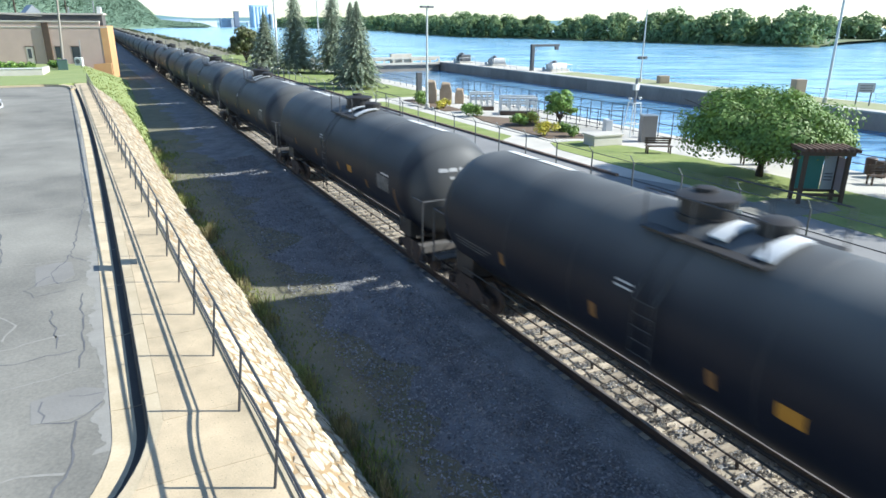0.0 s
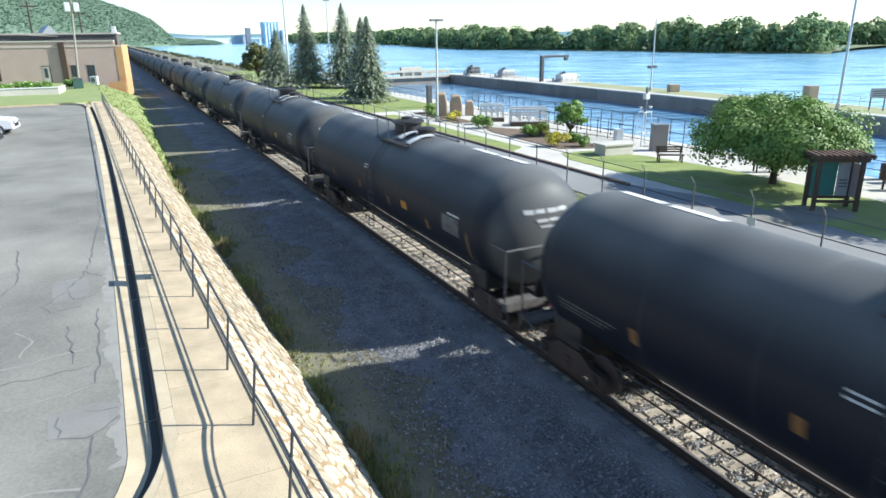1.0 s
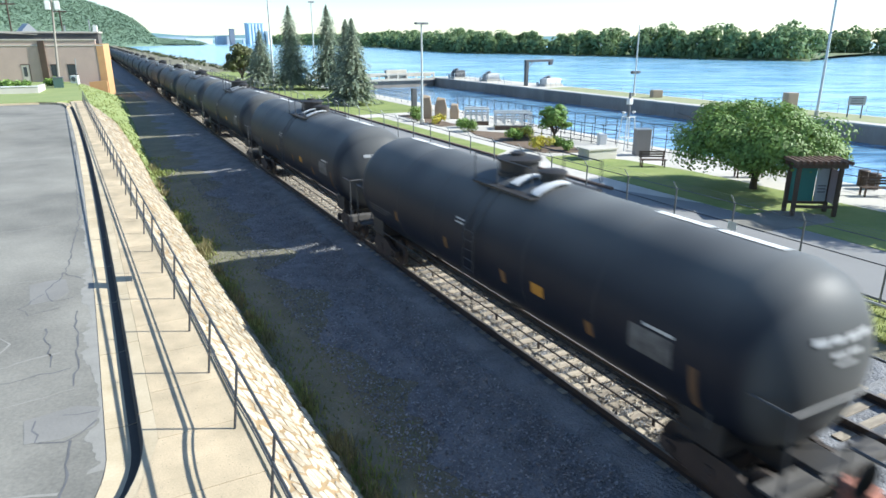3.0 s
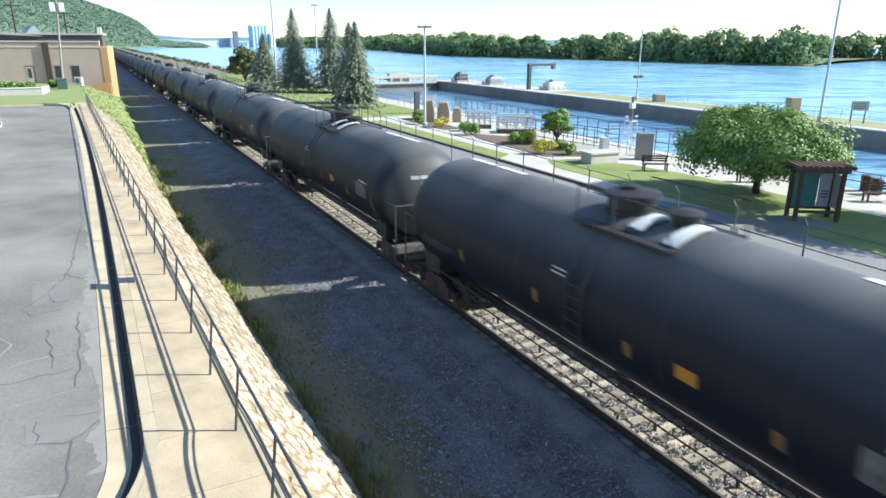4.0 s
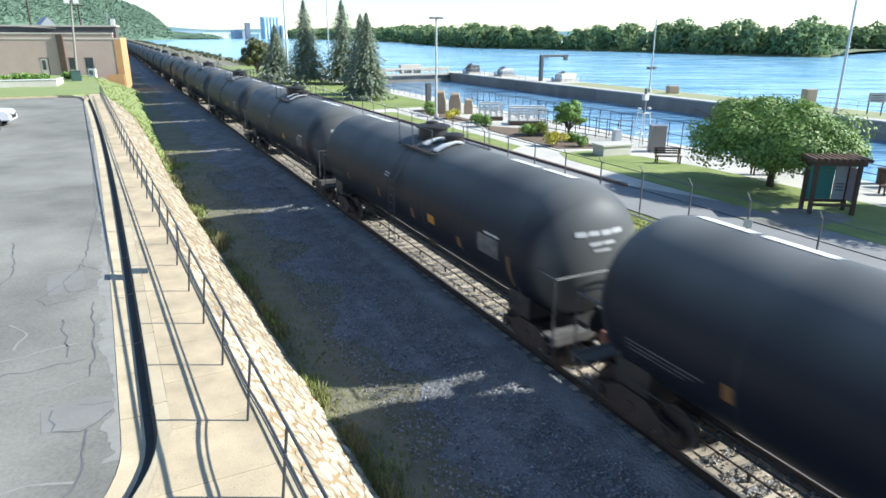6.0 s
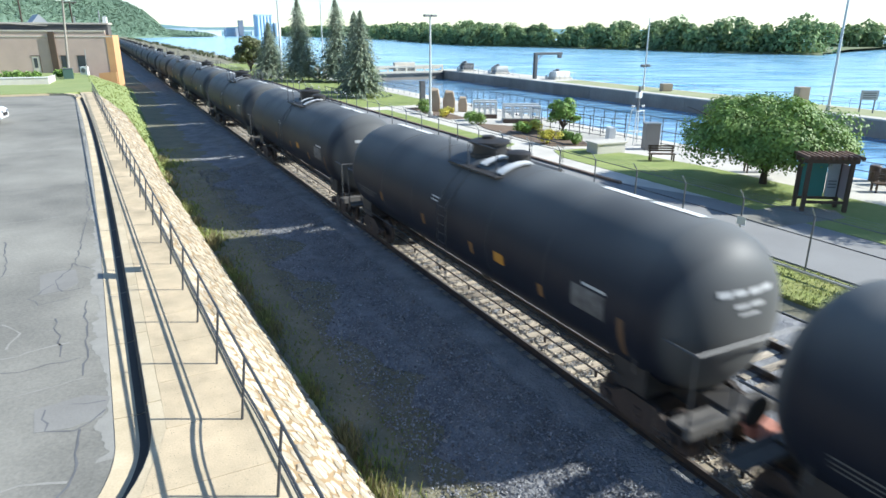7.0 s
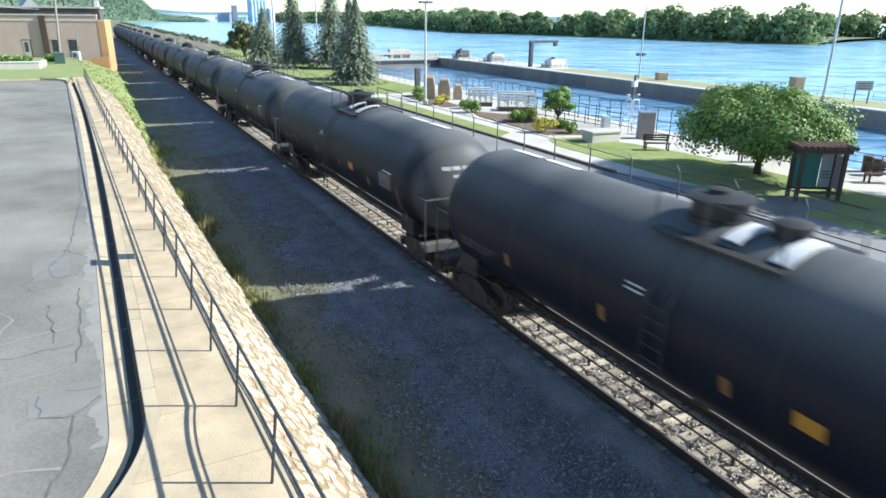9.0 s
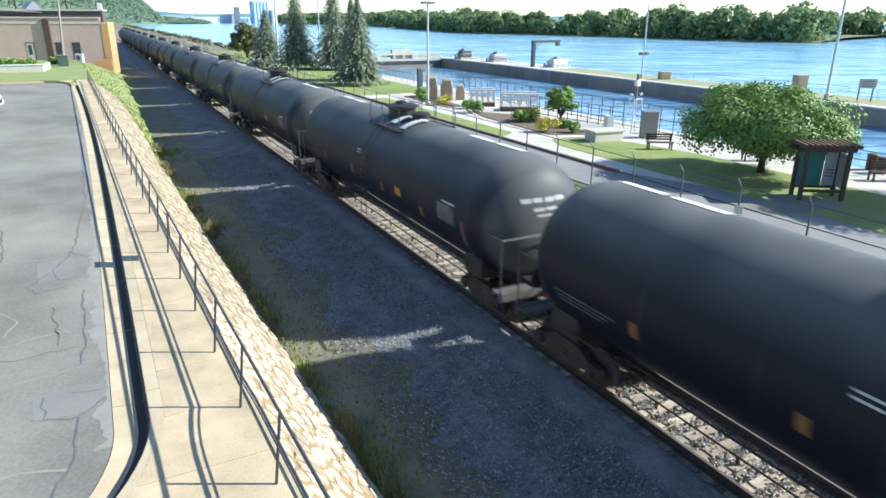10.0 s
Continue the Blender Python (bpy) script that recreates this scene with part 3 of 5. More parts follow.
            part("step", g, BLACK_STEEL, car)
        g = Geo().box(-0.12, s * 8.6, 0.80, 0.12, s * 8.86, 1.04)
        g.box(-0.2, s * 8.84, 0.74, 0.16, s * 9.12, 1.10)
        part("coupler", g, REDDISH, car, "rust-red coupler head", bevel=0.03)
        g = Geo().path([(0.3, s * 8.6, 0.85), (0.34, s * 8.8, 0.62), (0.25, s * 9.04, 0.55)], 0.03, 6)
        part("air_hose", g, BLACK_STEEL, car)
        part("brake_wheel" if s > 0 else "uncoupling_lever", Geo().lathe([(s * 8.64, 0.26), (s * 8.67, 0.28), (s * 8.70, 0.26)], "Y", 18, (-0.8, 0, 1.7)) if s > 0 else Geo().path([(-1.4, s * 8.66, 0.95), (-0.3, s * 8.66, 0.9), (-0.15, s * 8.9, 1.08)], 0.016, 6), BLACK_STEEL, car)
        # truck
        truck = part("truck", Geo().box(-1.05, s * 7.2 - 0.2, 0.42, 1.05, s * 7.2 + 0.2, 0.78), TRUCK_STEEL, car, "rust-brown two-axle truck", bevel=0.04)
        for sx in (-1, 1):
            g = Geo()
            x = sx * 1.02
            ol = [(-1.15, 0.36), (-1.15, 0.58), (-0.75, 0.62), (-0.38, 0.82), (0.38, 0.82), (0.75, 0.62), (1.15, 0.58), (1.15, 0.36), (0.72, 0.40), (0.42, 0.22), (-0.42, 0.22), (-0.72, 0.40)]
            n = len(ol)
            g.add([(x + d, s * 7.2 + a, b) for d in (-0.07, 0.07) for a, b in ol], [(i, (i + 1) % n, n + (i + 1) % n, n + i) for i in range(n)] + [tuple(range(n)), tuple(range(n, 2 * n))])
            part("side_frame", g, TRUCK_STEEL, truck)
            for dy in (-0.89, 0.89):
                part("wheel", Geo().lathe([(-0.07, 0.40), (-0.06, 0.455), (0.05, 0.45), (0.07, 0.39), (0.03, 0.30), (0.03, 0.12), (0.06, 0.1)] if sx > 0 else [(0.07, 0.40), (0.06, 0.455), (-0.05, 0.45), (-0.07, 0.39), (-0.03, 0.30), (-0.03, 0.12), (-0.06, 0.1)], "X", 28, (sx * 0.75, s * 7.2 + dy, 0.455)), TRUCK_STEEL, truck, smooth=True)
                part("bearing_cap", Geo().lathe([(sx * 1.07, 0.12), (sx * 1.16, 0.11), (sx * 1.18, 0.05)], "X", 12, (0, s * 7.2 + dy, 0.455)), TRUCK_STEEL, truck)
            part("spring", Geo().lathe([(0.3, 0.11), (0.36, 0.13), (0.42, 0.11), (0.48, 0.13), (0.54, 0.11), (0.6, 0.12)], "Z", 12, (sx * 1.02, s * 7.2, 0)), TRUCK_STEEL, truck)
    # markings on the side that faces the walkway and on the other
    for sx in (-1, 1):
        part("end_panel", plate(sx * 84, sx * 101, -6.6, -5.6), STENCIL_DIM, car, "faded white stencil panel")
        part("panel_header", plate(sx * 80.5, sx * 82.3, -6.6, -5.9), STENCIL, car, "white stencil line")
        part("placard", plate(sx * 93, sx * 102, -3.05, -2.6), YELLOW, car, "orange-yellow placard")
        for yy, a in ((4.6, 97), (1.3, 95), (-1.55, 97), (-4.6, 100)):
            part("reflector", plate(sx * a, sx * (a + 11), yy, yy + 0.2), AMBER, car, "amber reflective mark")
        part("end_reflector", plate(sx * 92, sx * 120, -7.15, -6.97), RUSTED, car, "amber reflective strip")
        for k in range(2):
            part("stencil_bar", plate(sx * (71 + 3.4 * k), sx * (72.3 + 3.4 * k), 0.45, 0.9), STENCIL, car, "short white stencil line")
        for k in range(3):
            part("data_line", plate(sx * (103 + 3.4 * k), sx * (104.3 + 3.4 * k), 5.2 + 0.2 * k, 7.0), STENCIL_DIM, car, "faded stencil line")
    for y0, y1 in ((-7.1, -5.8), (-5.6, -4.3), (4.5, 5.8), (6.0, 7.2)):
        part("top_stripe", plate(2, 11, y0, y1, 0.012), WHITE, car, "white anti-slip strip")
    # stencilled bars on the head that faces along the travel
    for (x0, x1, zz, hh) in ((-0.70, -0.42, 3.22, 0.16), (-0.38, -0.12, 3.23, 0.15), (-0.04, 0.24, 3.22, 0.16), (0.27, 0.56, 3.23, 0.15), (-0.36, -0.04, 3.0, 0.12), (0.0, 0.32, 3.01, 0.11), (-0.26, 0.2, 2.86, 0.08)):
        g = Geo()
        n = 6
        rows = []
        for z in (zz, zz + 0.72 * hh):
            row = []
            for i in range(n + 1):
                x = x0 + (x1 - x0) * i / n
                rr = min(math.hypot(x, z - TZ) / TR, 0.99)
                row.append((x, -(HALF - head + head * (1 - rr ** 2.5) ** 0.5) - 0.014, z))
            rows.append(row)
        g.sheet(rows)
        part("head_stencil", g, STENCIL, car, "white stencil bar")
    return car


first_car = tank_car()
train = [first_car] + [copy_thing(first_car, pose(0, 0, 0)) for _ in range(27)]


def motions():
    for k, car in enumerate(train):
        y0 = YC0 + SPEED * 4.5 + PITCH * (k - 8)
        walk(car, [(t, pose(XC, y0 - SPEED * t, 0)) for t in (0.0, 2.5, 5.0, 7.5, 10.0)])
        for layer in car.animation_data.action.layers:
            for bag in layer.strips[0].channelbags:
                for curve in bag.fcurves:
                    for key in curve.keyframe_points:
                        key.interpolation = "LINEAR"

# ---- walkway railing ----
railing = thing("railing", "dark painted steel pipe railing along the walkway", "railing")
LEAN = 0.128
posts = [7.2 + 2.03 * i for i in range(-2, 33)]
for q in posts:
    x = rail_x(q)
    part("post", Geo().tube((x, q, 1.76), (x + LEAN, q, 2.82), 0.021, 8), DARK_RAIL, railing)


def rail_rise(q):
    """The mid rails are knocked upwards on the spans nearest the lot's entrance."""
    w = min(max((9.23 - q) / 1.5, 0.0), 1.0)
    return 0.11 * w * (2 - w)


for name, k, r in (("top_rail", 1.0, 0.024), ("mid_rail", 0.52, 0.021), ("lower_rail", 0.44, 0.012)):
    for a, b in zip(posts, posts[1:]):
        cuts = [a + (b - a) * i / 6 for i in range(7)] if k < 1 and a < 9 else [a, b]
        lift = lambda q: 1.76 + 1.06 * (k + (rail_rise(q) if k < 1 else 0))
        part(name, Geo().sweep([(rail_x(q) + LEAN * k, q, lift(q)) for q in cuts], r, 8), DARK_RAIL, railing)
part("sign_panel", Geo().box(rail_x(16.9) + 0.045, 16.66, 2.34, rail_x(16.9) + 0.065, 17.10, 2.90), DARK_RAIL, railing, "small flat sign panel", bevel=0.004)

# ---- cracks and repairs in the asphalt ----
rng = random.Random(21)


def crack(pts, w, material=None):
    g = Geo()
    line = []
    for (x0, y0), (x1, y1) in zip(pts, pts[1:]):
        n = max(2, int(math.hypot(x1 - x0, y1 - y0) / 0.22))
        for i in range(n):
            line.append(Vector((x0 + (x1 - x0) * i / n + rng.uniform(-0.05, 0.05), y0 + (y1 - y0) * i / n + rng.uniform(-0.06, 0.06))))
    line.append(Vector(pts[-1]))
    rows = []
    for i, p in enumerate(line):
        d = (line[min(i + 1, len(line) - 1)] - line[max(i - 1, 0)]).normalized()
        s = Vector((-d.y, d.x)) * w * rng.uniform(0.35, 1.0)
        rows.append([(p.x - s.x, p.y - s.y, 1.604), (p.x + s.x, p.y + s.y, 1.604)])
    g.sheet(rows)
    part("crack", g, material or CRACK, lot)


for q in (((-1.15, 30), (-1.05, 25), (-1.2, 21), (-1.35, 19), (-1.75, 17.6), (-1.55, 16.9), (-1.1, 17.0)),
          ((-1.35, 19), (-0.95, 18.4)), ((-1.75, 17.6), (-2.2, 16.8), (-2.0, 16.2), (-1.4, 16.4)),
          ((-1.05, 16.0), (-1.0, 13.5), (-1.05, 12.2)), ((-4.5, 13.2), (-2.4, 12.9), (-1.1, 13.0)),
          ((-1.65, 15.2), (-1.5, 14.2), (-1.45, 13.2)), ((-1.2, 11.2), (-0.7, 11.1)), ((-1.6, 11.2), (-1.55, 10.5), (-1.1, 10.3), (-0.7, 10.8)),
          ((-1.1, 10.3), (-1.15, 9.2), (-1.5, 8.0)), ((-3.3, 15.6), (-3.0, 14.6), (-2.7, 14.9)), ((-3.2, 22), (-2.9, 19), (-3.4, 17)),
          ((-1.3, 45), (-1.25, 36), (-1.15, 30)), ((-5.5, 30), (-3.5, 29.4), (-1.2, 29.6)), ((-6.5, 40), (-4, 39.6), (-1.5, 40.2))):
    crack(q, 0.022)
for pts in (((-1.75, 11.3), (-1.0, 11.45), (-0.62, 11.2), (-0.75, 10.6), (-1.2, 10.45), (-1.7, 10.55)), ((-2.1, 18.4), (-1.7, 18.55), (-1.3, 18.5), (-1.2, 17.4), (-1.45, 17.0), (-2.0, 16.9))):
    part("asphalt_patch", Geo().prism(pts, 1.5, 1.6035), ASPHALT_PATCH, lot)

# pale worn margin along the gutter
WORN = mat("worn_margin", (0.33, 0.315, 0.28), (0.25, 0.238, 0.212), 0.4, 0.9, bump=0.006, fine=0.04)
g = Geo()
rows = []
for i in range(1150):
    q = 9.3 + i * 0.05
    w = 0.05 + (0.55 if q < 19 else 0.25) * max(0, 0.25 + 0.6 * noise.fractal((q * 0.55, 11, 0), 0.9, 2.1, 6)) + 0.09 * noise.noise((q * 5.1, 3, 1))
    rows.append([(curb_x(q) - 0.475 - max(w, 0.01), q, 1.6025), (curb_x(q) - 0.462, q, 1.6025)])
g.sheet(rows)
part("worn_margin", g, WORN, lot, "pale worn asphalt margin")
for q, w in ((((-6.5, 11.2), (-4, 11.6), (-2.2, 11.9), (-1.0, 12.1)), 0.022), (((-6, 13.6), (-3.4, 13.4), (-1.3, 13.8)), 0.035), (((-5.5, 9.0), (-3, 8.7), (-1.8, 9.2), (-1.2, 9.0)), 0.03), (((-7, 18.6), (-4.2, 18.9), (-1.4, 18.7)), 0.022), (((-8, 24.6), (-4, 24.2), (-1.5, 24.5)), 0.022), (((-2.6, 15.4), (-2.2, 14.7), (-2.4, 14.0)), 0.03)):
    crack(q, w, WORN)

# ---- weeds at the foot of the bank, and the grass bank beyond the stones ----
def blades(name, n, where, h, material, label, w=0.012):
    g = Geo()
    for _ in range(n):
        x, y, z, k = where()
        hh = h * k * rng.uniform(0.5, 1.2)
        a = rng.uniform(0, 6.283)
        u = Vector((math.cos(a), math.sin(a), 0)) * w * (1 + y / 18)
        tip = Vector((x + rng.gauss(0, 0.3) * hh, y + rng.gauss(0, 0.3) * hh, z + hh))
        b = Vector((x, y, z - 0.02))
        mid = b.lerp(tip, 0.55) + Vector((0, 0, 0.1 * hh))
        g.add([b - u, b + u, mid + u * 0.7, mid - u * 0.7, tip], [(0, 1, 2, 3), (3, 2, 4)])
    return tagged(part(name, g, material), label, "weeds", kind="stuff")


def foot():
    while True:
        y = 6.0 + 40 * rng.random() ** 1.4
        k = 0.15 + 1.3 * max(0, noise.noise((y * 0.8, 3.3, 1.0)))
        x = bank_foot(y) + abs(rng.gauss(0.02, 0.2))
        if rng.random() < k:
            return x, y, -0.42, k


def verge_where():
    y = 5 + 45 * rng.random() ** 1.5
    return bank_foot(y) + 1.9 * rng.random() ** 1.6, y, -0.41, 0.8 * max(0.15, 0.5 + noise.noise((y * 0.5, 8, 3)))


CLUMPS = [(9.9, 0.55), (8.2, 0.35), (13.2, 0.2), (17.6, 0.3), (21.5, 0.25), (26.6, 0.4), (31.5, 0.3), (43.5, 0.6)]


def clump():
    y0, w = CLUMPS[int(rng.random() * len(CLUMPS))]
    y = y0 + rng.gauss(0, 0.55)
    return bank_foot(y) - 0.05 + abs(rng.gauss(0, w)), y, -0.42, 0.5 + 0.5 * rng.random()


blades("weed_clumps", 1700, clump, 0.30, GRASS_BLADE, "bright green weed clumps at the foot of the bank")
blades("weeds", 800, foot, 0.28, GRASS_BLADE, "green weeds along the foot of the bank")
blades("dry_weeds", 1500, foot, 0.62, DRY_BLADE, "tall dry grass stems along the stone bank")
blades("short_grass", 4200, verge_where, 0.13, GRASS_BLADE, "thin short grass beside the ballast")

def bank_top(y):
    """How far down the bank the stones reach before the grass begins."""
    return min(1.0, max(0.0, 1.55 - y * 0.0155 - 0.04 * max(0.0, y - 64)))


g = Geo()
rows = []
for i in range(80):
    y = 35 + i * 0.9
    k0 = bank_top(y)
    rows.append([bank_point(y, k0 + (1.12 - k0) * j / 7, (0.03 if j == 0 else 0.07) + 0.07 * noise.noise((y * 0.5, j * 0.8, 4))) for j in range(8)])
g.sheet(rows)
LAWN_BRIGHT = mat("bank_grass", (0.21, 0.27, 0.09), (0.30, 0.335, 0.13), 2.5, 0.95, bump=0.06, fine=0.1)
tagged(part("grass_bank", g, LAWN_BRIGHT), "bright green grassy bank beside the walkway", "grass bank", kind="structure")
strip("end_lawn", [(-30, 74.3), (-5, 74.3), (-3.4, 73.6), (-2.3, 74.5), (-0.75, 74.5), (-0.7, 76), (-1.1, 90), (-1.7, 108), (-30, 120)], 1.3, 1.82, LAWN_BRIGHT, "mown lawn between lot and brick building", "lawn")


def bank_where():
    y = rng.uniform(38, 104)
    k0 = bank_top(y)
    p = bank_point(y, k0 + (1.1 - k0) * rng.random(), 0.05)
    return p.x, p.y, p.z, 0.3 + 0.5 * rng.random()


blades("bank_tufts", 2500, bank_where, 0.2, GRASS_BLADE, "tufts of grass on the green bank")

# ---- curb round the end of the lot ----
end_curb = thing("end_curb", "pale concrete curb round the end of the lot", "curb", kind="structure")
pts = [(-2.05, 69.5), (-2.35, 72), (-3.1, 73.6), (-4.6, 74.3), (-9, 74.4), (-16, 74.4), (-30, 74.4)]
for a, b in zip(pts, pts[1:]):
    d = (Vector(b) - Vector(a)).normalized()
    s = Vector((-d.y, d.x))
    o = [Vector(a) - s * 0.25, Vector(b) - s * 0.25, Vector(b) + s * 0.25, Vector(a) + s * 0.25]
    part("curb_length", Geo().prism([(q.x, q.y) for q in o], 1.3, 1.76), CURB, end_curb)

# ---- brick building beyond the lot ----
# same brick twice, light in the colour: greyer shaded front, orange sunlit side
BRICK = mat("shaded_brick", (0.57, 0.43, 0.36), (0.48, 0.36, 0.305), 1.5, 0.9, bump=0.006, fine=0.12, third=((0.54, 0.42, 0.35), 0.22, 0.2))
SUNLIT_BRICK = mat("sunlit_brick", (0.62, 0.36, 0.17), (0.54, 0.30, 0.14), 1.2, 0.9, bump=0.006, fine=0.12)
TRIM = mat("pale_trim", (0.62, 0.56, 0.48), (0.52, 0.47, 0.40), 1.0, 0.8)
DARK_GLASS = mat("dark_glass", (0.05, 0.06, 0.07), (0.07, 0.08, 0.09), 2.0, 0.12)
DARK_ROOF = mat("roof_felt", (0.09, 0.085, 0.08), (0.13, 0.12, 0.11), 2.0, 0.9)
BROWN_DARK = mat("dark_brown_metal", (0.07, 0.045, 0.03), (0.10, 0.065, 0.045), 1.0, 0.6)
bm_ = pose(2.2, 108.0, 0, 0, 0, -14)


def brick_building():
    b = thing("brick_building", "flat-roofed brown brick building with pale trim", "building", bm_)
    wall = part("front_wall", Geo().box(-24, 0, -0.4, 0, 0.35, 6.62), BRICK, b)
    side = part("side_wall", Geo().box(-0.35, 0.352, -0.8, 0.0, 3.6, 6.9), SUNLIT_BRICK, b, "brick side wall coloured in its sunlit orange")
    part("side_return", Geo().box(-0.9, -0.05, -0.5, 0.03, 0.348, 6.9), SUNLIT_BRICK, b, bevel=0.02)
    part("back_wall", Geo().box(-24, 3.3, -0.4, -0.36, 3.6, 6.6), BRICK, b)
    part("roof", Geo().box(-24, 0.36, 6.35, -0.36, 3.29, 6.55), DARK_ROOF, b)
    part("lower_trim", Geo().box(-24.05, -0.06, 6.63, 0.02, 0.4, 6.80), TRIM, b, "pale stone band", bevel=0.02)
    part("parapet", Geo().box(-24, 0.02, 6.80, -0.92, 0.36, 7.36), BRICK, b)
    part("coping", Geo().box(-24.1, -0.08, 7.36, -0.90, 0.42, 7.56), TRIM, b, "pale coping", bevel=0.02)
    part("upper_block", Geo().box(-16.5, 1.6, 6.56, -0.8, 3.5, 8.35), DARK_ROOF, b, "dark set-back upper storey")
    part("upper_coping", Geo().box(-16.7, 1.45, 8.35, -0.6, 3.55, 8.58), TRIM, b, bevel=0.02)
    part("downpipe_pier", Geo().box(-8.25, -0.30, -0.2, -7.45, -0.002, 7.34), BROWN_DARK, b, "dark brown pier", bevel=0.02)
    for x0, x1, z0, z1 in ((-10.8, -9.85, 1.65, 4.1), (-7.1, -6.45, 1.9, 4.1), (-5.0, -3.95, 1.95, 4.1), (-17.5, -16.3, 2.2, 4.1)):
        w = part("window" if x0 != -10.8 else "door", Geo().box(x0, -0.03, z0, x1, -0.003, z1), DARK_GLASS if x0 != -10.8 else TRIM, b)
        part("frame", Geo().box(x0 - 0.08, -0.06, z1, x1 + 0.08, -0.004, z1 + 0.1), BROWN_DARK, w)
        part("jamb", Geo().box(x1, -0.06, z0, x1 + 0.1, -0.004, z1), BROWN_DARK, w)
        part("pane", Geo().box(x0 + 0.2, -0.05, z0 + 0.9, x1 - 0.3, -0.032, z1 - 0.25), DARK_GLASS, w)
    g = Geo().box(-14, -0.1, 7.75, -9, 0.1, 7.85, pose(0, 1.5, -0.1, 0, 3, 0))
    part("roof_pipe", g, TRIM, b)
    for x, h in ((-5.2, 9.4), (-1.9, 10.2), (-1.2, 9.6)):
        part("vent_pipe", Geo().tube((x, 2.4, 8.5), (x, 2.4, h), 0.09, 8), GALV, b)
    part("roof_box", Geo().box(-1.5, 2.2, 8.58, -0.95, 2.8, 9.4), WHITE, b, bevel=0.03)
    # wing wall stepping down the bank
    g = Geo().add([(-2.2, -1.2, 0), (0.1, -1.2, -0.9), (0.1, -1.2, 1.9), (-0.8, -1.2, 1.9), (-2.2, -1.2, 1.75), (-2.2, -0.9, 0), (0.1, -0.9, -0.9), (0.1, -0.9, 1.9), (-0.8, -0.9, 1.9), (-2.2, -0.9, 1.75)],
                  [(0, 1, 2, 3, 4), (5, 6, 7, 8, 9), (0, 1, 6, 5), (1, 2, 7, 6), (2, 3, 8, 7), (3, 4, 9, 8), (4, 0, 5, 9)])
    part("wing_wall", g, SUNLIT_BRICK, b, "brick wing wall coloured in its sunlit orange")


brick_building()

# planter wall, shrubs, cabinets and pole in front of the building
planter = thing("planter_wall", "white concrete planter wall at the lot's end", "planter", pose(-5.3, 86.5, 1.6, 0, 0, -4))
part("low_wall", Geo().box(-12, 0, 0, 0, 0.4, 0.9), PALE, planter, bevel=0.03)
part("cap", Geo().box(-12.05, -0.06, 0.9, 0.06, 0.46, 1.02), WHITE, planter, "white cap", bevel=0.02)
part("return_wall", Geo().box(-0.4, 0.402, 0, 0, 6.0, 0.9), PALE, planter, bevel=0.03)


def leaf_cloud(g, centres, n, size, spread):
    """n small leaves scattered round each centre (x, y, z, radius)."""
    for cx, cy, cz, cr in centres:
        for _ in range(n):
            d = Vector((rng.gauss(0, 1), rng.gauss(0, 1), rng.gauss(0, 1))).normalized() * cr * rng.random() ** spread
            c = Vector((cx, cy, cz)) + d
            nr = (d.normalized() + Vector((rng.gauss(0, 0.5), rng.gauss(0, 0.5), rng.gauss(0.3, 0.5)))).normalized()
            u = nr.orthogonal().normalized()
            u.rotate(Matrix.Rotation(rng.uniform(0, 6.28), 3, nr))
            v = nr.cross(u)
            s = size * rng.uniform(0.6, 1.25)
            g.add([c - u * s, c + v * s * 0.55, c + u * s, c - v * s * 0.55], [(0, 1, 2, 3)])


LEAF = mat("leaves", (0.11, 0.21, 0.036), (0.25, 0.35, 0.078), 1.4, 0.6, isle=0.22)
LEAF_YELLOW = mat("yellow_leaves", (0.62, 0.52, 0.06), (0.45, 0.44, 0.07), 0.6, 0.6, isle=0.3)
LEAF_FRESH = mat("fresh_leaves", (0.22, 0.34, 0.07), (0.16, 0.28, 0.05), 0.8, 0.55, isle=0.3)
for _m in (LEAF, LEAF_YELLOW, LEAF_FRESH):
    leafy(_m, 0.15)
BARK = mat("bark", (0.10, 0.075, 0.055), (0.06, 0.045, 0.035), 0.3, 0.95, bump=0.02, fine=0.04, stretch=(2, 2, 0.5))


def shrub(x, y, z, w, h, material, label, n=260, size=0.09):
    sh = thing("shrub", label, "shrub", pose(x, y, z))
    g = Geo()
    for k in range(5):
        a = k * 1.26
        g.tube((0, 0, 0), (math.cos(a) * w * 0.3, math.sin(a) * w * 0.3, h * 0.7), 0.02, 5, 0.008)
    part("stems", g, BARK, sh)
    g = Geo()
    leaf_cloud(g, [(rng.uniform(-0.6, 0.6) * w / 2, rng.uniform(-0.6, 0.6) * w / 2, h * rng.uniform(0.35, 0.7), h * rng.uniform(0.28, 0.45)) for _ in range(7)], n // 5, size, 0.5)
    part("foliage", g, material, sh)
    return sh


for x, y in ((-7.0, 93), (-8.4, 93.5), (-9.6, 94), (-11.2, 94), (-3.6, 99), (-4.6, 100)):
    shrub(x, y, 1.7, 1.7, 1.3, LEAF_FRESH, "rounded green shrub before the brick building", 400, 0.16)

pole = thing("lot_lamp", "tall weathered parking lot lamp pole with twin heads", "lamp post", pose(-3.6, 97, 1.65))
part("shaft", Geo().tube((0, 0, 0), (0.75, 0, 10.6), 0.16, 12, 0.10), mat("weathered_wood_pole", (0.38, 0.34, 0.29), (0.28, 0.25, 0.21), 1.0, 0.9), pole)
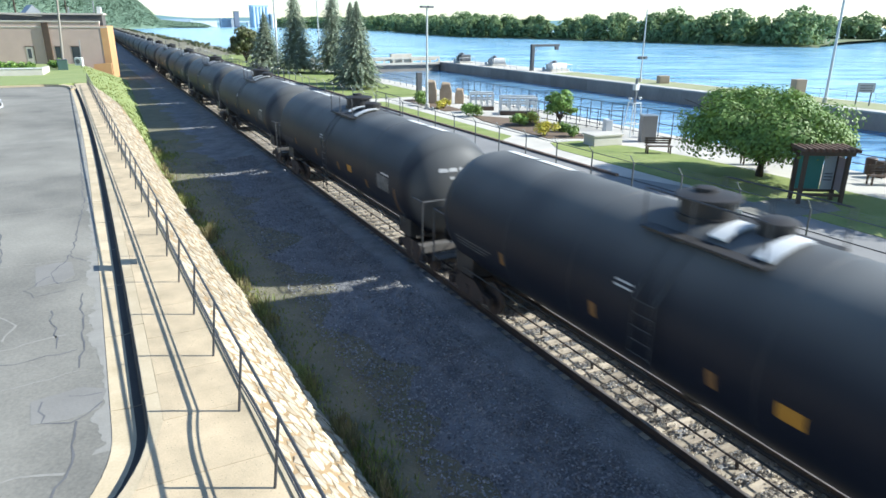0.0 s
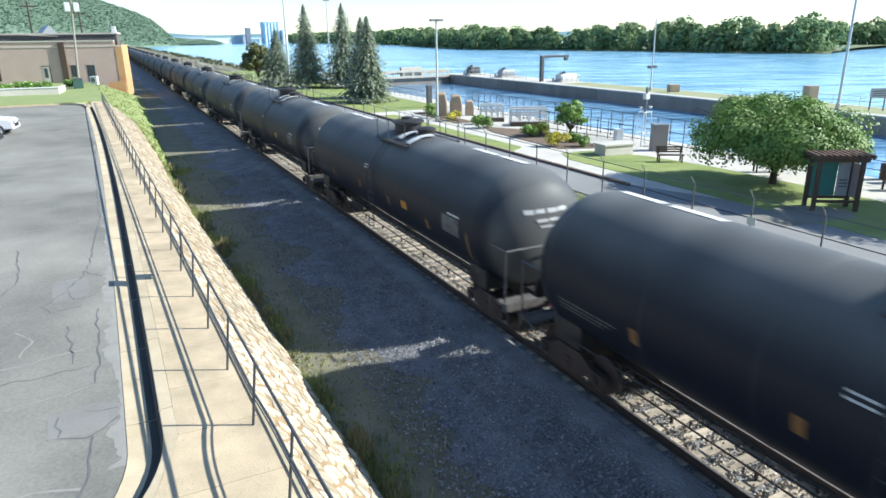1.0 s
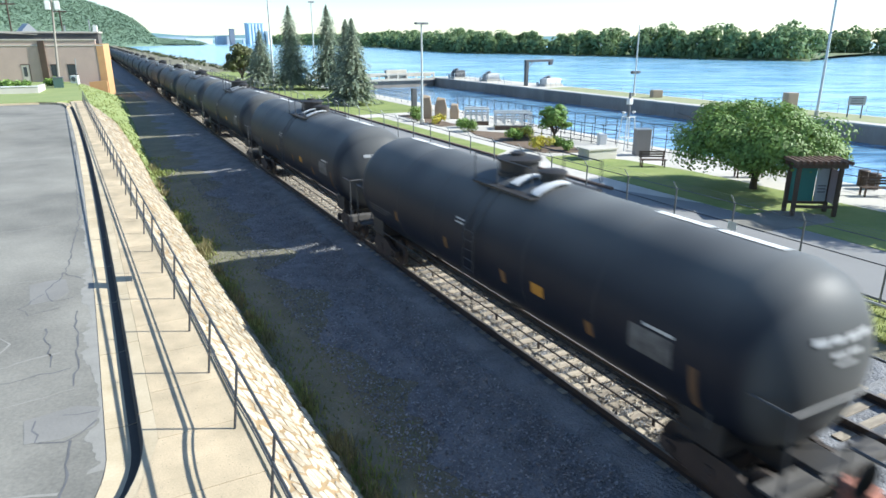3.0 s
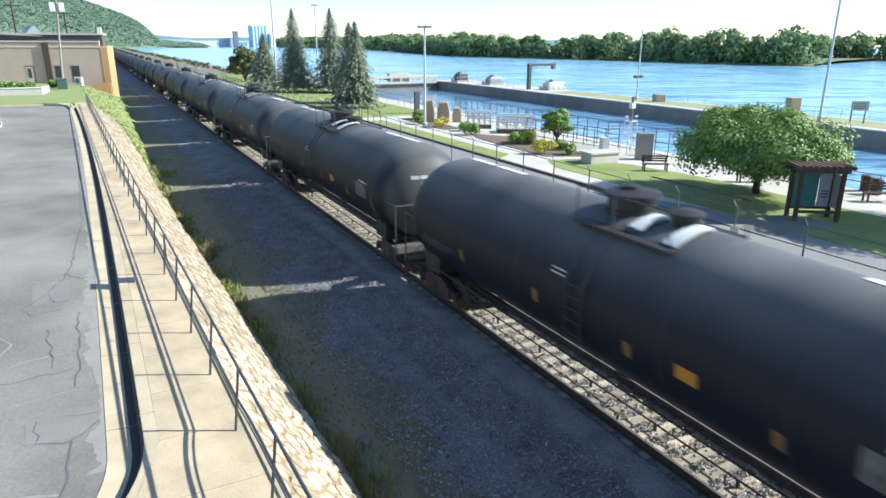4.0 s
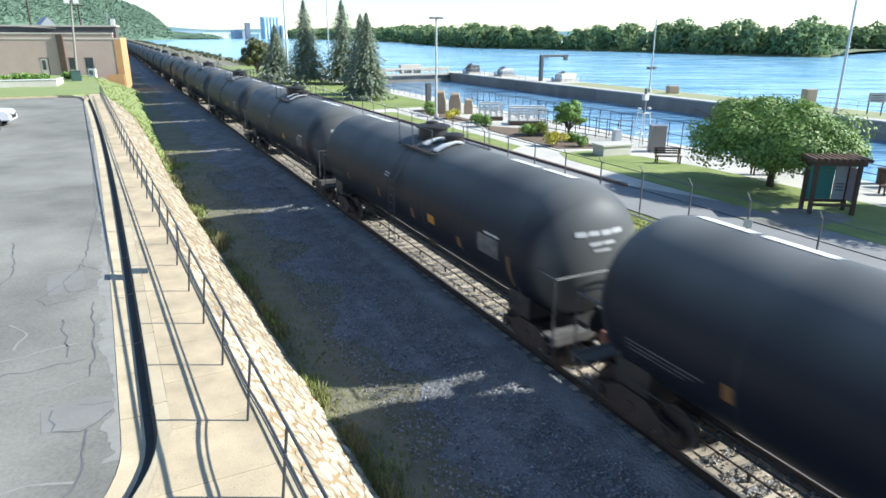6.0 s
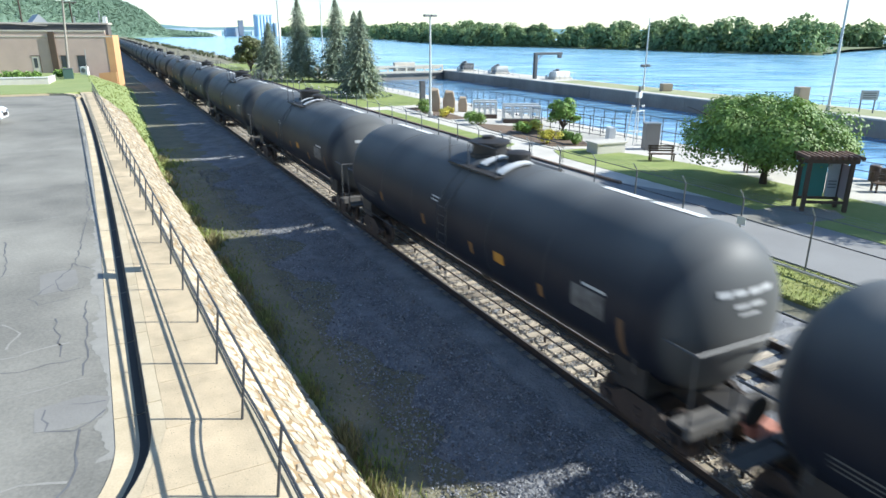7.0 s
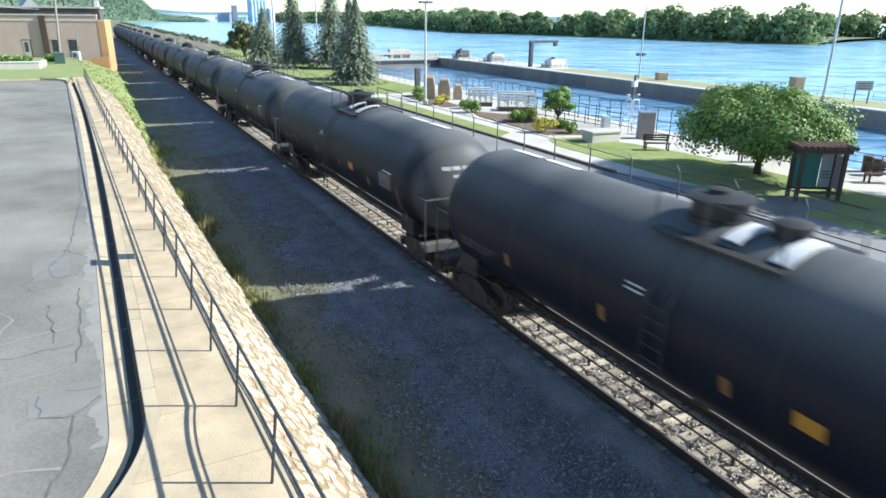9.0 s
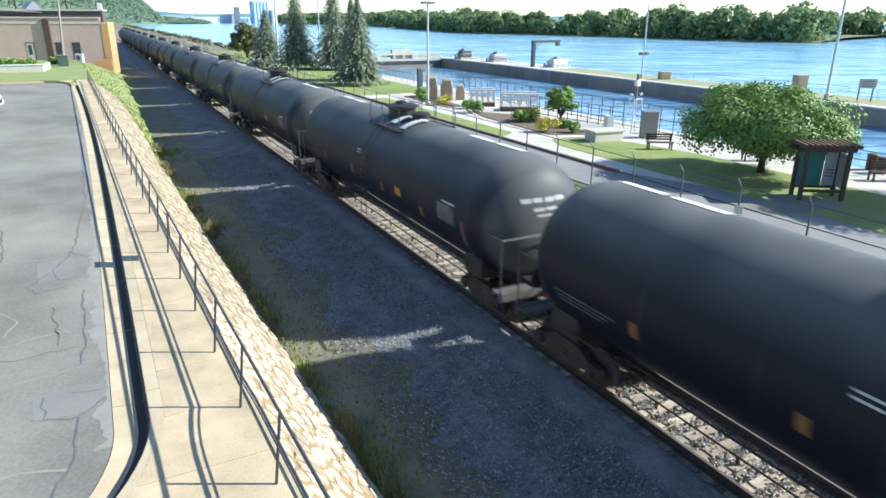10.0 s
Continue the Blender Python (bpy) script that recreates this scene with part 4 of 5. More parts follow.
for s in (-1, 1):
    h = part("lamp_head", Geo().box(0.72 + s * 0.5 - 0.3, -0.25, 9.3, 0.72 + s * 0.5 + 0.3, 0.25, 10.35), WHITE, pole, "white floodlight head", bevel=0.05)
    part("bracket", Geo().tube((0.7, 0, 9.8), (0.7 + s * 0.4, 0, 9.8), 0.05, 6), GALV, h)
bin_ = thing("utility_cabinet", "dark green utility cabinet on the lawn", "cabinet", pose(-3.6, 95.5, 1.65))
part("body", Geo().box(-0.55, -0.4, 0, 0.55, 0.4, 1.35), mat("green_cabinet", (0.06, 0.12, 0.10), (0.05, 0.09, 0.08), 0.6, 0.6), bin_, bevel=0.04)
part("lid", Geo().box(-0.6, -0.45, 1.35, 0.6, 0.45, 1.45), GALV_DARK, bin_, bevel=0.03)
ac = thing("roof_condenser", "white wall-side condenser unit by the window", "air conditioner", pose(-1.9, 104.5, 1.65, 0, 0, -27))
part("case", Geo().box(-0.45, -0.35, 0.0, 0.45, 0.35, 1.2), WHITE, ac, bevel=0.05)
part("fan_guard", Geo().lathe([(-0.39, 0.30), (-0.352, 0.32)], "Y", 18, (0, 0, 0.7)), GALV_DARK, ac)
fl = thing("gas_pipe", "slim upright galvanised pipe by the lawn", "pipe", pose(-1.6, 99, 1.6))
part("tube", Geo().tube((0, 0, 0), (0.2, 0, 3.6), 0.05, 8), GALV, fl)


# ---- parked cars on the lot ----
def car(m, paint, label):
    c = thing("parked_car", label, "car", m, group="parked cars")
    prof = [(-2.25, 0.35), (-2.3, 0.75), (-2.15, 1.0), (-1.95, 1.05), (1.15, 1.10), (2.05, 1.02), (2.28, 0.86), (2.30, 0.35)]
    n = len(prof)
    g = Geo().add([(x, s * 0.88, z) for s in (-1, 1) for x, z in prof], [(i, (i + 1) % n, n + (i + 1) % n, n + i) for i in range(n)] + [tuple(range(n)), tuple(range(n, 2 * n))])
    body = part("body", g, paint, c, bevel=0.07)
    cab = [(-2.1, 1.04, 0.84), (1.05, 1.04, 0.84), (0.35, 1.66, 0.68), (-1.85, 1.68, 0.68)]
    g = Geo().add([(x, s * w, z) for s in (-1, 1) for x, z, w in cab], [(0, 1, 2, 3), (4, 5, 6, 7), (0, 1, 5, 4), (1, 2, 6, 5), (2, 3, 7, 6), (3, 0, 4, 7)])
    cabin = part("cabin", g, paint, c, bevel=0.06)
    for s in (-1, 1):
        for x0, x1 in ((-1.75, -0.75), (-0.65, 0.35)):
            g = Geo().add([(x0, s * 0.835, 1.10), (x1 + 0.15, s * 0.835, 1.10), (x1 - 0.1, s * 0.715, 1.56), (x0 + 0.05, s * 0.715, 1.56), (x0, s * 0.80, 1.10), (x1 + 0.15, s * 0.80, 1.10), (x1 - 0.1, s * 0.68, 1.56), (x0 + 0.05, s * 0.68, 1.56)],
                          [(0, 1, 2, 3), (4, 5, 6, 7), (0, 1, 5, 4), (1, 2, 6, 5), (2, 3, 7, 6), (3, 0, 4, 7)])
            part("side_window", g, DARK_GLASS, cabin)
        part("headlight", Geo().box(2.12, s * 0.55 - 0.2, 0.68, 2.31, s * 0.55 + 0.2, 0.86), GALV, c, "clear headlight", bevel=0.03)
        part("tail_light", Geo().box(-2.3, s * 0.7 - 0.12, 0.75, -2.2, s * 0.7 + 0.12, 0.98), REDDISH, c, "red tail light")
        for x in (-1.4, 1.4):
            w = part("wheel", Geo().lathe([(s * 0.68, 0.30), (s * 0.70, 0.34), (s * 0.88, 0.34), (s * 0.90, 0.30)], "X", 20), BLACK_STEEL, c)
            w.matrix_basis = pose(x, 0, 0.34, 0, 0, 90) @ pose(0, 0, 0)
            part("rim", Geo().lathe([(s * 0.895, 0.21), (s * 0.91, 0.19), (s * 0.90, 0.05)], "X", 16), GALV, w)
    g = Geo().add([(1.02, -0.78, 1.08), (1.02, 0.78, 1.08), (0.42, 0.64, 1.60), (0.42, -0.64, 1.60), (1.06, -0.78, 1.10), (1.06, 0.78, 1.10), (0.46, 0.64, 1.62), (0.46, -0.64, 1.62)],
                  [(0, 1, 2, 3), (4, 5, 6, 7), (0, 1, 5, 4), (1, 2, 6, 5), (2, 3, 7, 6), (3, 0, 4, 7)])
    part("windscreen", g, DARK_GLASS, cabin)
    part("grille", Geo().box(2.28, -0.45, 0.5, 2.325, 0.45, 0.72), BLACK_STEEL, c)
    return c


car(pose(-8.35, 53.0, 1.6, 0, 0, -8), mat("white_car_paint", (0.75, 0.75, 0.76), (0.70, 0.70, 0.71), 2, 0.25), "white car parked on the asphalt lot")
car(pose(-8.6, 46.6, 1.6, 0, 0, -6), mat("dark_car_paint", (0.02, 0.025, 0.04), (0.03, 0.03, 0.045), 2, 0.2), "dark blue car parked on the asphalt lot")

# ---- fence beside the service road ----
fence = thing("chain_link_fence", "galvanised steel security fence with angled top arms", "fence")
fy = [12.53 + 2.7 * i for i in range(-8, 60)]
for q in fy:
    part("post", Geo().tube((19.8, q, -0.1), (19.8, q, 1.95), 0.032, 8), GALV_DARK, fence)
    part("arm", Geo().tube((19.8, q, 1.93), (19.56, q, 2.25), 0.022, 6), GALV, fence, "short bright angled arm")
for a, b in zip(fy, fy[1:]):
    part("top_rail", Geo().tube((19.8, a, 1.93), (19.8, b, 1.93), 0.021, 6), GALV_DARK, fence)
for k, (dx, z) in enumerate(((0.0, 0.06), (0.08, 2.04), (0.16, 2.14), (0.24, 2.24))):
    part("wire", Geo().tube((19.8 - dx, fy[0], z), (19.8 - dx, fy[-1], z), 0.004 if k else 0.012, 4), GALV_DARK, fence)
part("notice_plate", Geo().box(19.755, 15.0, 0.95, 19.765, 15.36, 1.25), WHITE, fence, "small white notice plate")
# low pipe guard on the verge
guard = thing("pipe_guard", "low pale pipe guard in the verge grass", "guard rail")
part("pipe", Geo().tube((19.3, -20, 0.18), (19.3, 120, 0.18), 0.05, 8), PALE, guard)
for i in range(20):
    part("stake", Geo().tube((19.3, -18 + 7 * i, -0.15), (19.3, -18 + 7 * i, 0.17), 0.035, 6), PALE, guard)


def verge_tuft():
    y = 3 + 50 * rng.random() ** 1.5
    return rng.uniform(17.5, 20.1), y, -0.06, 0.6


blades("verge_tufts", 8000, verge_tuft, 0.24, GRASS_BLADE, "rough grass along the fence", 0.016)


# ---- trees ----
def limb(g, a, b, r0, r1, bow=0.12):
    a, b = Vector(a), Vector(b)
    n = 4
    side = Vector((rng.uniform(-1, 1), rng.uniform(-1, 1), 0.4)) * bow * (b - a).length
    pts = [a.lerp(b, i / n) + side * math.sin(math.pi * i / n) for i in range(n + 1)]
    for i in range(n):
        g.tube(pts[i], pts[i + 1], r0 + (r1 - r0) * i / n, 8, r0 + (r1 - r0) * (i + 1) / n, caps=False)


def broad_tree(m, w, h, base, label, leaves=200, clumps=60, size=0.13, material=None):
    t = thing("tree", label, "tree", m)
    g = Geo()
    fork = Vector((0, 0, base * 0.55))
    limb(g, (0, 0, -0.1), fork, 0.20 * h / 4.4, 0.15 * h / 4.4, 0.03)
    for k in range(7):
        a = k * 0.9 + rng.uniform(-0.2, 0.2)
        e = Vector((math.cos(a) * w * 0.28, math.sin(a) * w * 0.28, base + (h - base) * rng.uniform(0.25, 0.5)))
        limb(g, fork, e, 0.09 * h / 4.4, 0.03)
        for _ in range(3):
            limb(g, e, e + Vector((rng.uniform(-1, 1), rng.uniform(-1, 1), rng.uniform(0.1, 0.9))) * w * 0.16, 0.03, 0.01)
    part("trunk", g, BARK, t, smooth=True)
    g = Geo()
    lobes = []
    for i in range(clumps):
        a, el = rng.uniform(0, 6.283), math.asin(rng.uniform(-0.30, 0.98))
        u = 1.0 if i % 4 else rng.uniform(0.5, 0.8)
        r = 0.5 * w * rng.uniform(0.18, 0.30)
        wob = 0.90 + 0.22 * noise.noise((math.cos(a) * 1.7 + w, math.sin(a) * 1.7, el * 2))
        rr = (w / 2 * wob - r * 0.8) * math.cos(max(el, 0) * 0.96) * u
        z = base + (h - base) * 0.30 + ((h - base) * 0.70 * wob - r * 0.6) * math.sin(el) * (u if el > 0 else 0.8)
        lobes.append(Vector((math.cos(a) * rr, math.sin(a) * rr, z)))
        for _ in range(leaves):
            d = Vector((rng.gauss(0, 1), rng.gauss(0, 1), rng.gauss(0.25, 1))).normalized()
            k = r * (0.72 + 0.34 * rng.random() ** 0.7) * (1 + 0.25 * noise.noise(d * 2.3 + lobes[-1]))
            c = lobes[-1] + Vector((d.x * 1.15, d.y * 1.15, d.z * 0.72)) * k
            nr = (d + Vector((rng.gauss(0, 0.3), rng.gauss(0, 0.3), 0.2 + rng.gauss(0, 0.3)))).normalized()
            v1 = nr.orthogonal().normalized()
            v1.rotate(Matrix.Rotation(rng.uniform(0, 6.28), 3, nr))
            v2 = nr.cross(v1)
            q = size * rng.uniform(0.6, 1.25)
            g.add([c - v1 * q, c + v2 * q * 0.6, c + v1 * q, c - v2 * q * 0.6], [(0, 1, 2, 3)])
    part("crown", g, material or LEAF, t, "crown of many small green leaves")
    return t


broad_tree(pose(30.0, 22.1, 0), 8.9, 4.6, 1.3, "broad spreading green tree on the park lawn", 640, 72, 0.092)
broad_tree(pose(34.0, 12.3, 0), 8.2, 6.8, 1.4, "dark green tree beside the pavement", 420, 56, 0.12)
broad_tree(pose(29.5, -1.0, 0), 9.5, 6.8, 1.4, "broad green tree shading the service road", 200, 70, 0.17)
broad_tree(pose(31.6, 41.4, 0), 2.7, 2.85, 0.7, "small fresh green tree in the planting bed", 110, 34, 0.10, LEAF_FRESH)

scrub = Geo()
for _ in range(260):
    ys = 165 + 640 * rng.random() ** 1.6
    hs = rng.uniform(0.25, 0.8)
    leaf_cloud(scrub, [(rng.uniform(30, 35.6), ys, hs * 0.5, hs)], 18, 0.2 + ys / 2000, 0.5)
tagged(part("shore_scrub", scrub, mat("scrub_leaves", (0.07, 0.09, 0.045), (0.12, 0.13, 0.06), 2.0, 0.8, isle=0.2)), "low green scrub along the far river bank", "scrub", kind="stuff")

NEEDLE = leafy(mat("spruce_needles", (0.23, 0.29, 0.215), (0.34, 0.37, 0.255), 1.2, 0.7, isle=0.35), 0.4)


def spruce(x, y, h, w, seed):
    r = random.Random(seed)
    t = thing("spruce", "tall blue-green spruce on the park lawn", "conifer", pose(x, y, 0), group="spruces in the park")
    g = Geo().tube((0, 0, 0), (0, 0, h * 0.97), 0.17, 8, 0.02)
    part("trunk", g, BARK, t)
    g = Geo()
    z = h * 0.09
    while z < h:
        f = 1 - z / h
        reach = w / 2 * (1.13 * f ** 0.80) * r.uniform(0.78, 1.15) + 0.05
        n = 9 + int(14 * f)
        for k in range(n):
            a = 6.283 * (k + r.random()) / n
            L = reach * r.uniform(0.55, 1.18)
            d = Vector((math.cos(a), math.sin(a), 0))
            s = Vector((-d.y, d.x, 0))
            root = Vector((0, 0, z))
            for j in range(6 + int(20 * f)):
                u = (j + r.random()) / (6 + int(20 * f))
                u = 0.15 + 0.85 * u
                c = root + d * L * u + s * r.gauss(0, 0.13) * L * (1.1 - u) + Vector((0, 0, L * (0.10 * u - 0.42 * u * u) + r.gauss(0, 0.06)))
                q = (0.13 + 0.15 * f) * r.uniform(0.6, 1.25)
                nr = (d * 0.8 + Vector((r.gauss(0, 0.35), r.gauss(0, 0.35), 0.75 + r.gauss(0, 0.3)))).normalized()
                e = (d + Vector((r.gauss(0, 0.4), r.gauss(0, 0.4), -0.45))).normalized()
                v = nr.cross(e).normalized()
                g.add([c - e * q, c + v * q * 0.42, c + e * q * 1.1, c - v * q * 0.42], [(0, 1, 2, 3)])
        z += h * 0.016 * (0.5 + 0.8 * f) + 0.03
    part("needles", g, NEEDLE, t, "dense drooping needle boughs")


for i, (x, y, h, w) in enumerate(((27.7, 75.7, 9.8, 6.0), (29.2, 82, 9.9, 6.2), (33.0, 101, 12.4, 8.0), (28.2, 104.9, 12.4, 7.8), (25.6, 114, 9.0, 7.4))):
    spruce(x, y, h, w, 40 + i)
broad_tree(pose(26.8, 137, 0), 6.4, 7.0, 1.0, "brown-green broadleaf tree beyond the spruces", 140, 40, 0.22, mat("olive_leaves", (0.12, 0.12, 0.04), (0.08, 0.10, 0.03), 1.0, 0.6, isle=0.3))
broad_tree(pose(28.5, 146, 0), 5.0, 5.6, 0.8, "low green broadleaf tree beyond the spruces", 140, 34, 0.22)


# ---- lamp posts ----
def lamp(x, y, h, label, head=True):
    l = thing("street_lamp", label, "lamp post", pose(x, y, 0), group="park lamp posts")
    part("base", Geo().lathe([(0, 0.24), (0.5, 0.22), (0.55, 0.12)], "Z", 14), PALE, l, "concrete base")
    part("shaft", Geo().tube((0, 0, 0.5), (0, 0, h), 0.11 + 0.005 * max(0, h - 9), 10, 0.075 + 0.005 * max(0, h - 9)), POLE_GREY, l, smooth=True)
    if head:
        a = part("arm", Geo().box(-0.1, -0.08, h - 0.02, 0.1, 0.08, h + 0.1), GALV_DARK, l)
        for s in (-1, 1):
            part("lamp_head", Geo().box(s * 0.32 - 0.27, -0.25, h - 0.03, s * 0.32 + 0.27, 0.25, h + 0.15), GALV_DARK, a, "grey box lamp head", bevel=0.03)


lamp(26.6, 54.8, 8.8, "tall grey metal lamp post with box heads")
lamp(26.8, 111.4, 16.5, "very tall grey metal light pole")
lamp(39.0, 128.1, 14.2, "very tall grey metal light pole by the lock")
lamp(66.4, 69.6, 9.4, "tall thin light pole on the lock wall", False)
lamp(65.9, 42.5, 15.0, "tall thin light pole on the lock wall", False)
flood = thing("pole_floodlights", "small dark floodlights on the lock pole", "floodlight", pose(66.4, 69.6, 3.2))
for s in (-1, 1):
    part("floodlight", Geo().box(s * 0.45 - 0.28, -0.2, -0.15, s * 0.45 + 0.28, 0.2, 0.2), DARK_RAIL, flood, bevel=0.03)

# ---- planting bed and seats ----
for x, y, w, h, mt, lb in ((28.0, 54.2, 1.5, 0.9, LEAF_YELLOW, "yellow flowering shrub in the bed"), (27.5, 37.6, 1.5, 0.9, LEAF_YELLOW, "yellow flowering shrub in the bed"),
                           (29.0, 36.3, 1.0, 0.7, LEAF, "small green shrub in the bed"), (27.9, 48.4, 1.3, 1.0, LEAF, "small green shrub in the bed"),
                           (28.5, 42.2, 1.6, 0.9, LEAF_FRESH, "rounded green shrub in the bed"), (29.4, 42.8, 1.5, 0.8, LEAF_YELLOW, "yellow-green shrub in the bed"),
                           (28.9, 61.2, 1.4, 0.9, LEAF, "dark green shrub in the bed"), (29.9, 38.4, 1.0, 0.7, LEAF_FRESH, "small green shrub in the bed"), (27.2, 57.2, 1.2, 0.7, LEAF, "dark green shrub in the bed"),
                           (28.8, 51.0, 1.2, 0.7, LEAF_FRESH, "small green shrub in the bed"), (30.4, 43.6, 1.3, 0.8, LEAF, "dark green shrub in the bed")):
    shrub(x, y, 0.02, w * 1.25, h * 1.2, mt, lb, 520, 0.10)
MULCH = mat("mulch", (0.20, 0.14, 0.09), (0.14, 0.10, 0.07), 0.6, 0.95, bump=0.03, fine=0.06)
strip("planting_bed", [(27.0, 36.6), (29.6, 35.4), (31.9, 41), (30.6, 45.5), (28.2, 49.2), (27.3, 46)], 0.0, 0.06, MULCH, "brown mulched planting bed", "planting bed")
strip("lower_bed", [(27.3, 52.5), (29.2, 52.5), (29.8, 62.6), (27.6, 62.6)], 0.0, 0.06, MULCH, "brown mulched planting bed", "planting bed")
SANDSTONE = mat("sandstone", (0.50, 0.38, 0.26), (0.40, 0.29, 0.19), 0.8, 0.9, bump=0.03, fine=0.12, rand=0.15)
for x, y, w, h in ((28.9, 58.6, 1.1, 2.0), (30.2, 58.0, 1.2, 1.8), (31.4, 57.4, 0.9, 1.3)):
    ol = [(-w / 2, -0.25), (w / 2, -0.28), (w / 2 * 0.95, 0.25), (-w / 2 * 0.9, 0.28)]
    g = Geo()
    k = len(ol)
    g.add([(a, b, 0) for a, b in ol] + [(a * 1.04, b, h * 0.6) for a, b in ol] + [(a * 0.7, b * 0.8, h * (1 + 0.06 * i)) for i, (a, b) in enumerate(ol)],
          [(0, 1, 2, 3), (8, 9, 10, 11)] + [(r * 4 + i, r * 4 + (i + 1) % 4, r * 4 + 4 + (i + 1) % 4, r * 4 + 4 + i) for r in range(2) for i in range(4)])
    st = tagged(part("standing_stone", g, SANDSTONE, bevel=0.08), "upright rough tan stone monument", "monument", group="standing stones")
    st.matrix_basis = pose(x, y, 0.02, 0, 0, -30)

block = thing("concrete_block", "low pale concrete box planter on the lawn", "planter", pose(28.95, 33.2, 0.02, 0, 0, -5))
part("body", Geo().box(-1.1, -0.6, 0, 1.1, 0.6, 0.62), PALE, block, bevel=0.03)
part("cap", Geo().box(-1.18, -0.68, 0.62, 1.18, 0.68, 0.74), PALE, block, bevel=0.02)


def bench(m):
    b = thing("bench", "dark park bench on the lawn edge", "bench", m, group="park benches")
    for i in range(4):
        part("seat_slat", Geo().box(-0.8, -0.25 + i * 0.12, 0.43, 0.8, -0.15 + i * 0.12, 0.47), BROWN_DARK, b)
    for i in range(3):
        part("back_slat", Geo().box(-0.8, 0.26 + i * 0.02, 0.55 + i * 0.14, 0.8, 0.29 + i * 0.02, 0.65 + i * 0.14), BROWN_DARK, b)
    for s in (-0.68, 0.68):
        part("leg", Geo().box(s - 0.04, -0.22, 0, s + 0.04, -0.16, 0.43), BROWN_DARK, b)
        part("back_leg", Geo().box(s - 0.04, 0.2, 0, s + 0.04, 0.27, 0.95), BROWN_DARK, b)


bench(pose(29.9, 29.2, 0.03, 0, 0, -30))
bench(pose(32.4, 24.3, 0.03, 0, 0, -30))
bench(pose(34.0, 18.1, 0.03, 0, 0, -30))


def guard_rail(name, a, b, n, h, material, label, mids=(0.5,), r=0.03):
    f = thing(name, label, "railing")
    a, b = Vector(a), Vector(b)
    for i in range(n + 1):
        p = a.lerp(b, i / n)
        part("post", Geo().tube(p, p + Vector((0, 0, h)), r, 6), material, f)
    for k in (1.0, *mids):
        part("rail", Geo().tube(a + Vector((0, 0, h * k)), b + Vector((0, 0, h * k)), r * 0.85, 6), material, f)
    return f


guard_rail("lock_fence", (34.3, 30, 0), (34.3, 62, 0), 26, 1.9, DARK_RAIL, "tall dark steel fence along the lock", (0.52, 0.08), 0.035)
guard_rail("lock_fence", (34.4, 62, 0), (34.4, 110, 0), 26, 1.15, GALV_DARK, "grey steel railing along the lock", (0.55,), 0.03)
guard_rail("lock_railing", (35.2, -10, 0), (35.2, 30, 0), 18, 1.1, GALV_DARK, "grey steel railing along the lock edge", (0.55,), 0.028)
guard_rail("ramp_railing", (33.1, 37.5, 0), (31.9, 46, 0), 8, 1.5, DARK_RAIL, "dark steel railing beside the ramp", (0.5, 0.1), 0.035)
guard_rail("ramp_railing", (33.1, 37.5, 0), (34.2, 37.3, 0), 1, 1.5, DARK_RAIL, "dark steel railing beside the ramp", (0.5,), 0.035)
guard_rail("park_railing", (30.6, 58, 0), (33.8, 66, 0), 9, 1.1, DARK_RAIL, "dark steel railing by the stones", (0.5,), 0.03)

# pale timber viewing decks with boxed railings
def deck(m, L, W, label):
    d = thing("viewing_deck", label, "deck", m, group="viewing decks")
    n = int(W / 0.2)
    for i in range(n):
        part("board", Geo().box(-L / 2, -W / 2 + i * W / n + 0.01, 0.38, L / 2, -W / 2 + (i + 1) * W / n - 0.01, 0.44), PALE, d)
    part("skirt", Geo().box(-L / 2, -W / 2, 0, L / 2, -W / 2 + 0.08, 0.37), BROWN_DARK, d)
    for i in range(5):
        x = -L / 2 + 0.08 + i * (L - 0.16) / 4
        for y in (-W / 2 + 0.09, W / 2 - 0.09):
            part("rail_post", Geo().box(x - 0.07, y - 0.07, 0.0, x + 0.07, y + 0.07, 1.45), WHITE, d)
    for y in (-W / 2 + 0.09, W / 2 - 0.09):
        for z in (1.38, 0.92):
            part("rail_board", Geo().box(-L / 2, y - 0.09, z, L / 2, y + 0.09, z + 0.16), WHITE, d, bevel=0.01)


deck(pose(31.1, 52.6, 0, 0, 0, -28), 2.2, 1.8, "small pale timber viewing deck with boxed rails")
deck(pose(32.3, 48.4, 0, 0, 0, -28), 3.2, 1.9, "pale timber viewing deck with boxed rails")

# gauge tower, cabinets
tower = thing("gauge_tower", "white steel gauge stand with instruments", "instrument stand", pose(33.0, 34.9, 0))
for sx in (-1, 1):
    for sy in (-1, 1):
        part("leg", Geo().tube((sx * 0.55, sy * 0.4, 0), (sx * 0.32, sy * 0.25, 2.35), 0.045, 6), WHITE, tower)
for z, k in ((0.9, 0.47), (2.35, 0.33)):
    g = Geo().path([(-k, -0.3, z), (k, -0.3, z), (k, 0.3, z), (-k, 0.3, z), (-k, -0.3, z)], 0.035, 6)
    part("brace", g, WHITE, tower)
part("mast", Geo().tube((0, 0, 2.3), (0, 0, 4.0), 0.09, 8), GALV_DARK, tower)
part("instrument_box", Geo().box(-0.18, -0.15, 3.2, 0.18, 0.15, 3.6), WHITE, tower, bevel=0.03)
for s in (-1, 1):
    part("lamp", Geo().lathe([(0, 0.05), (0.1, 0.13), (0.16, 0.12)], "Z", 12, (s * 0.45, 0, 2.55)), WHITE, tower)
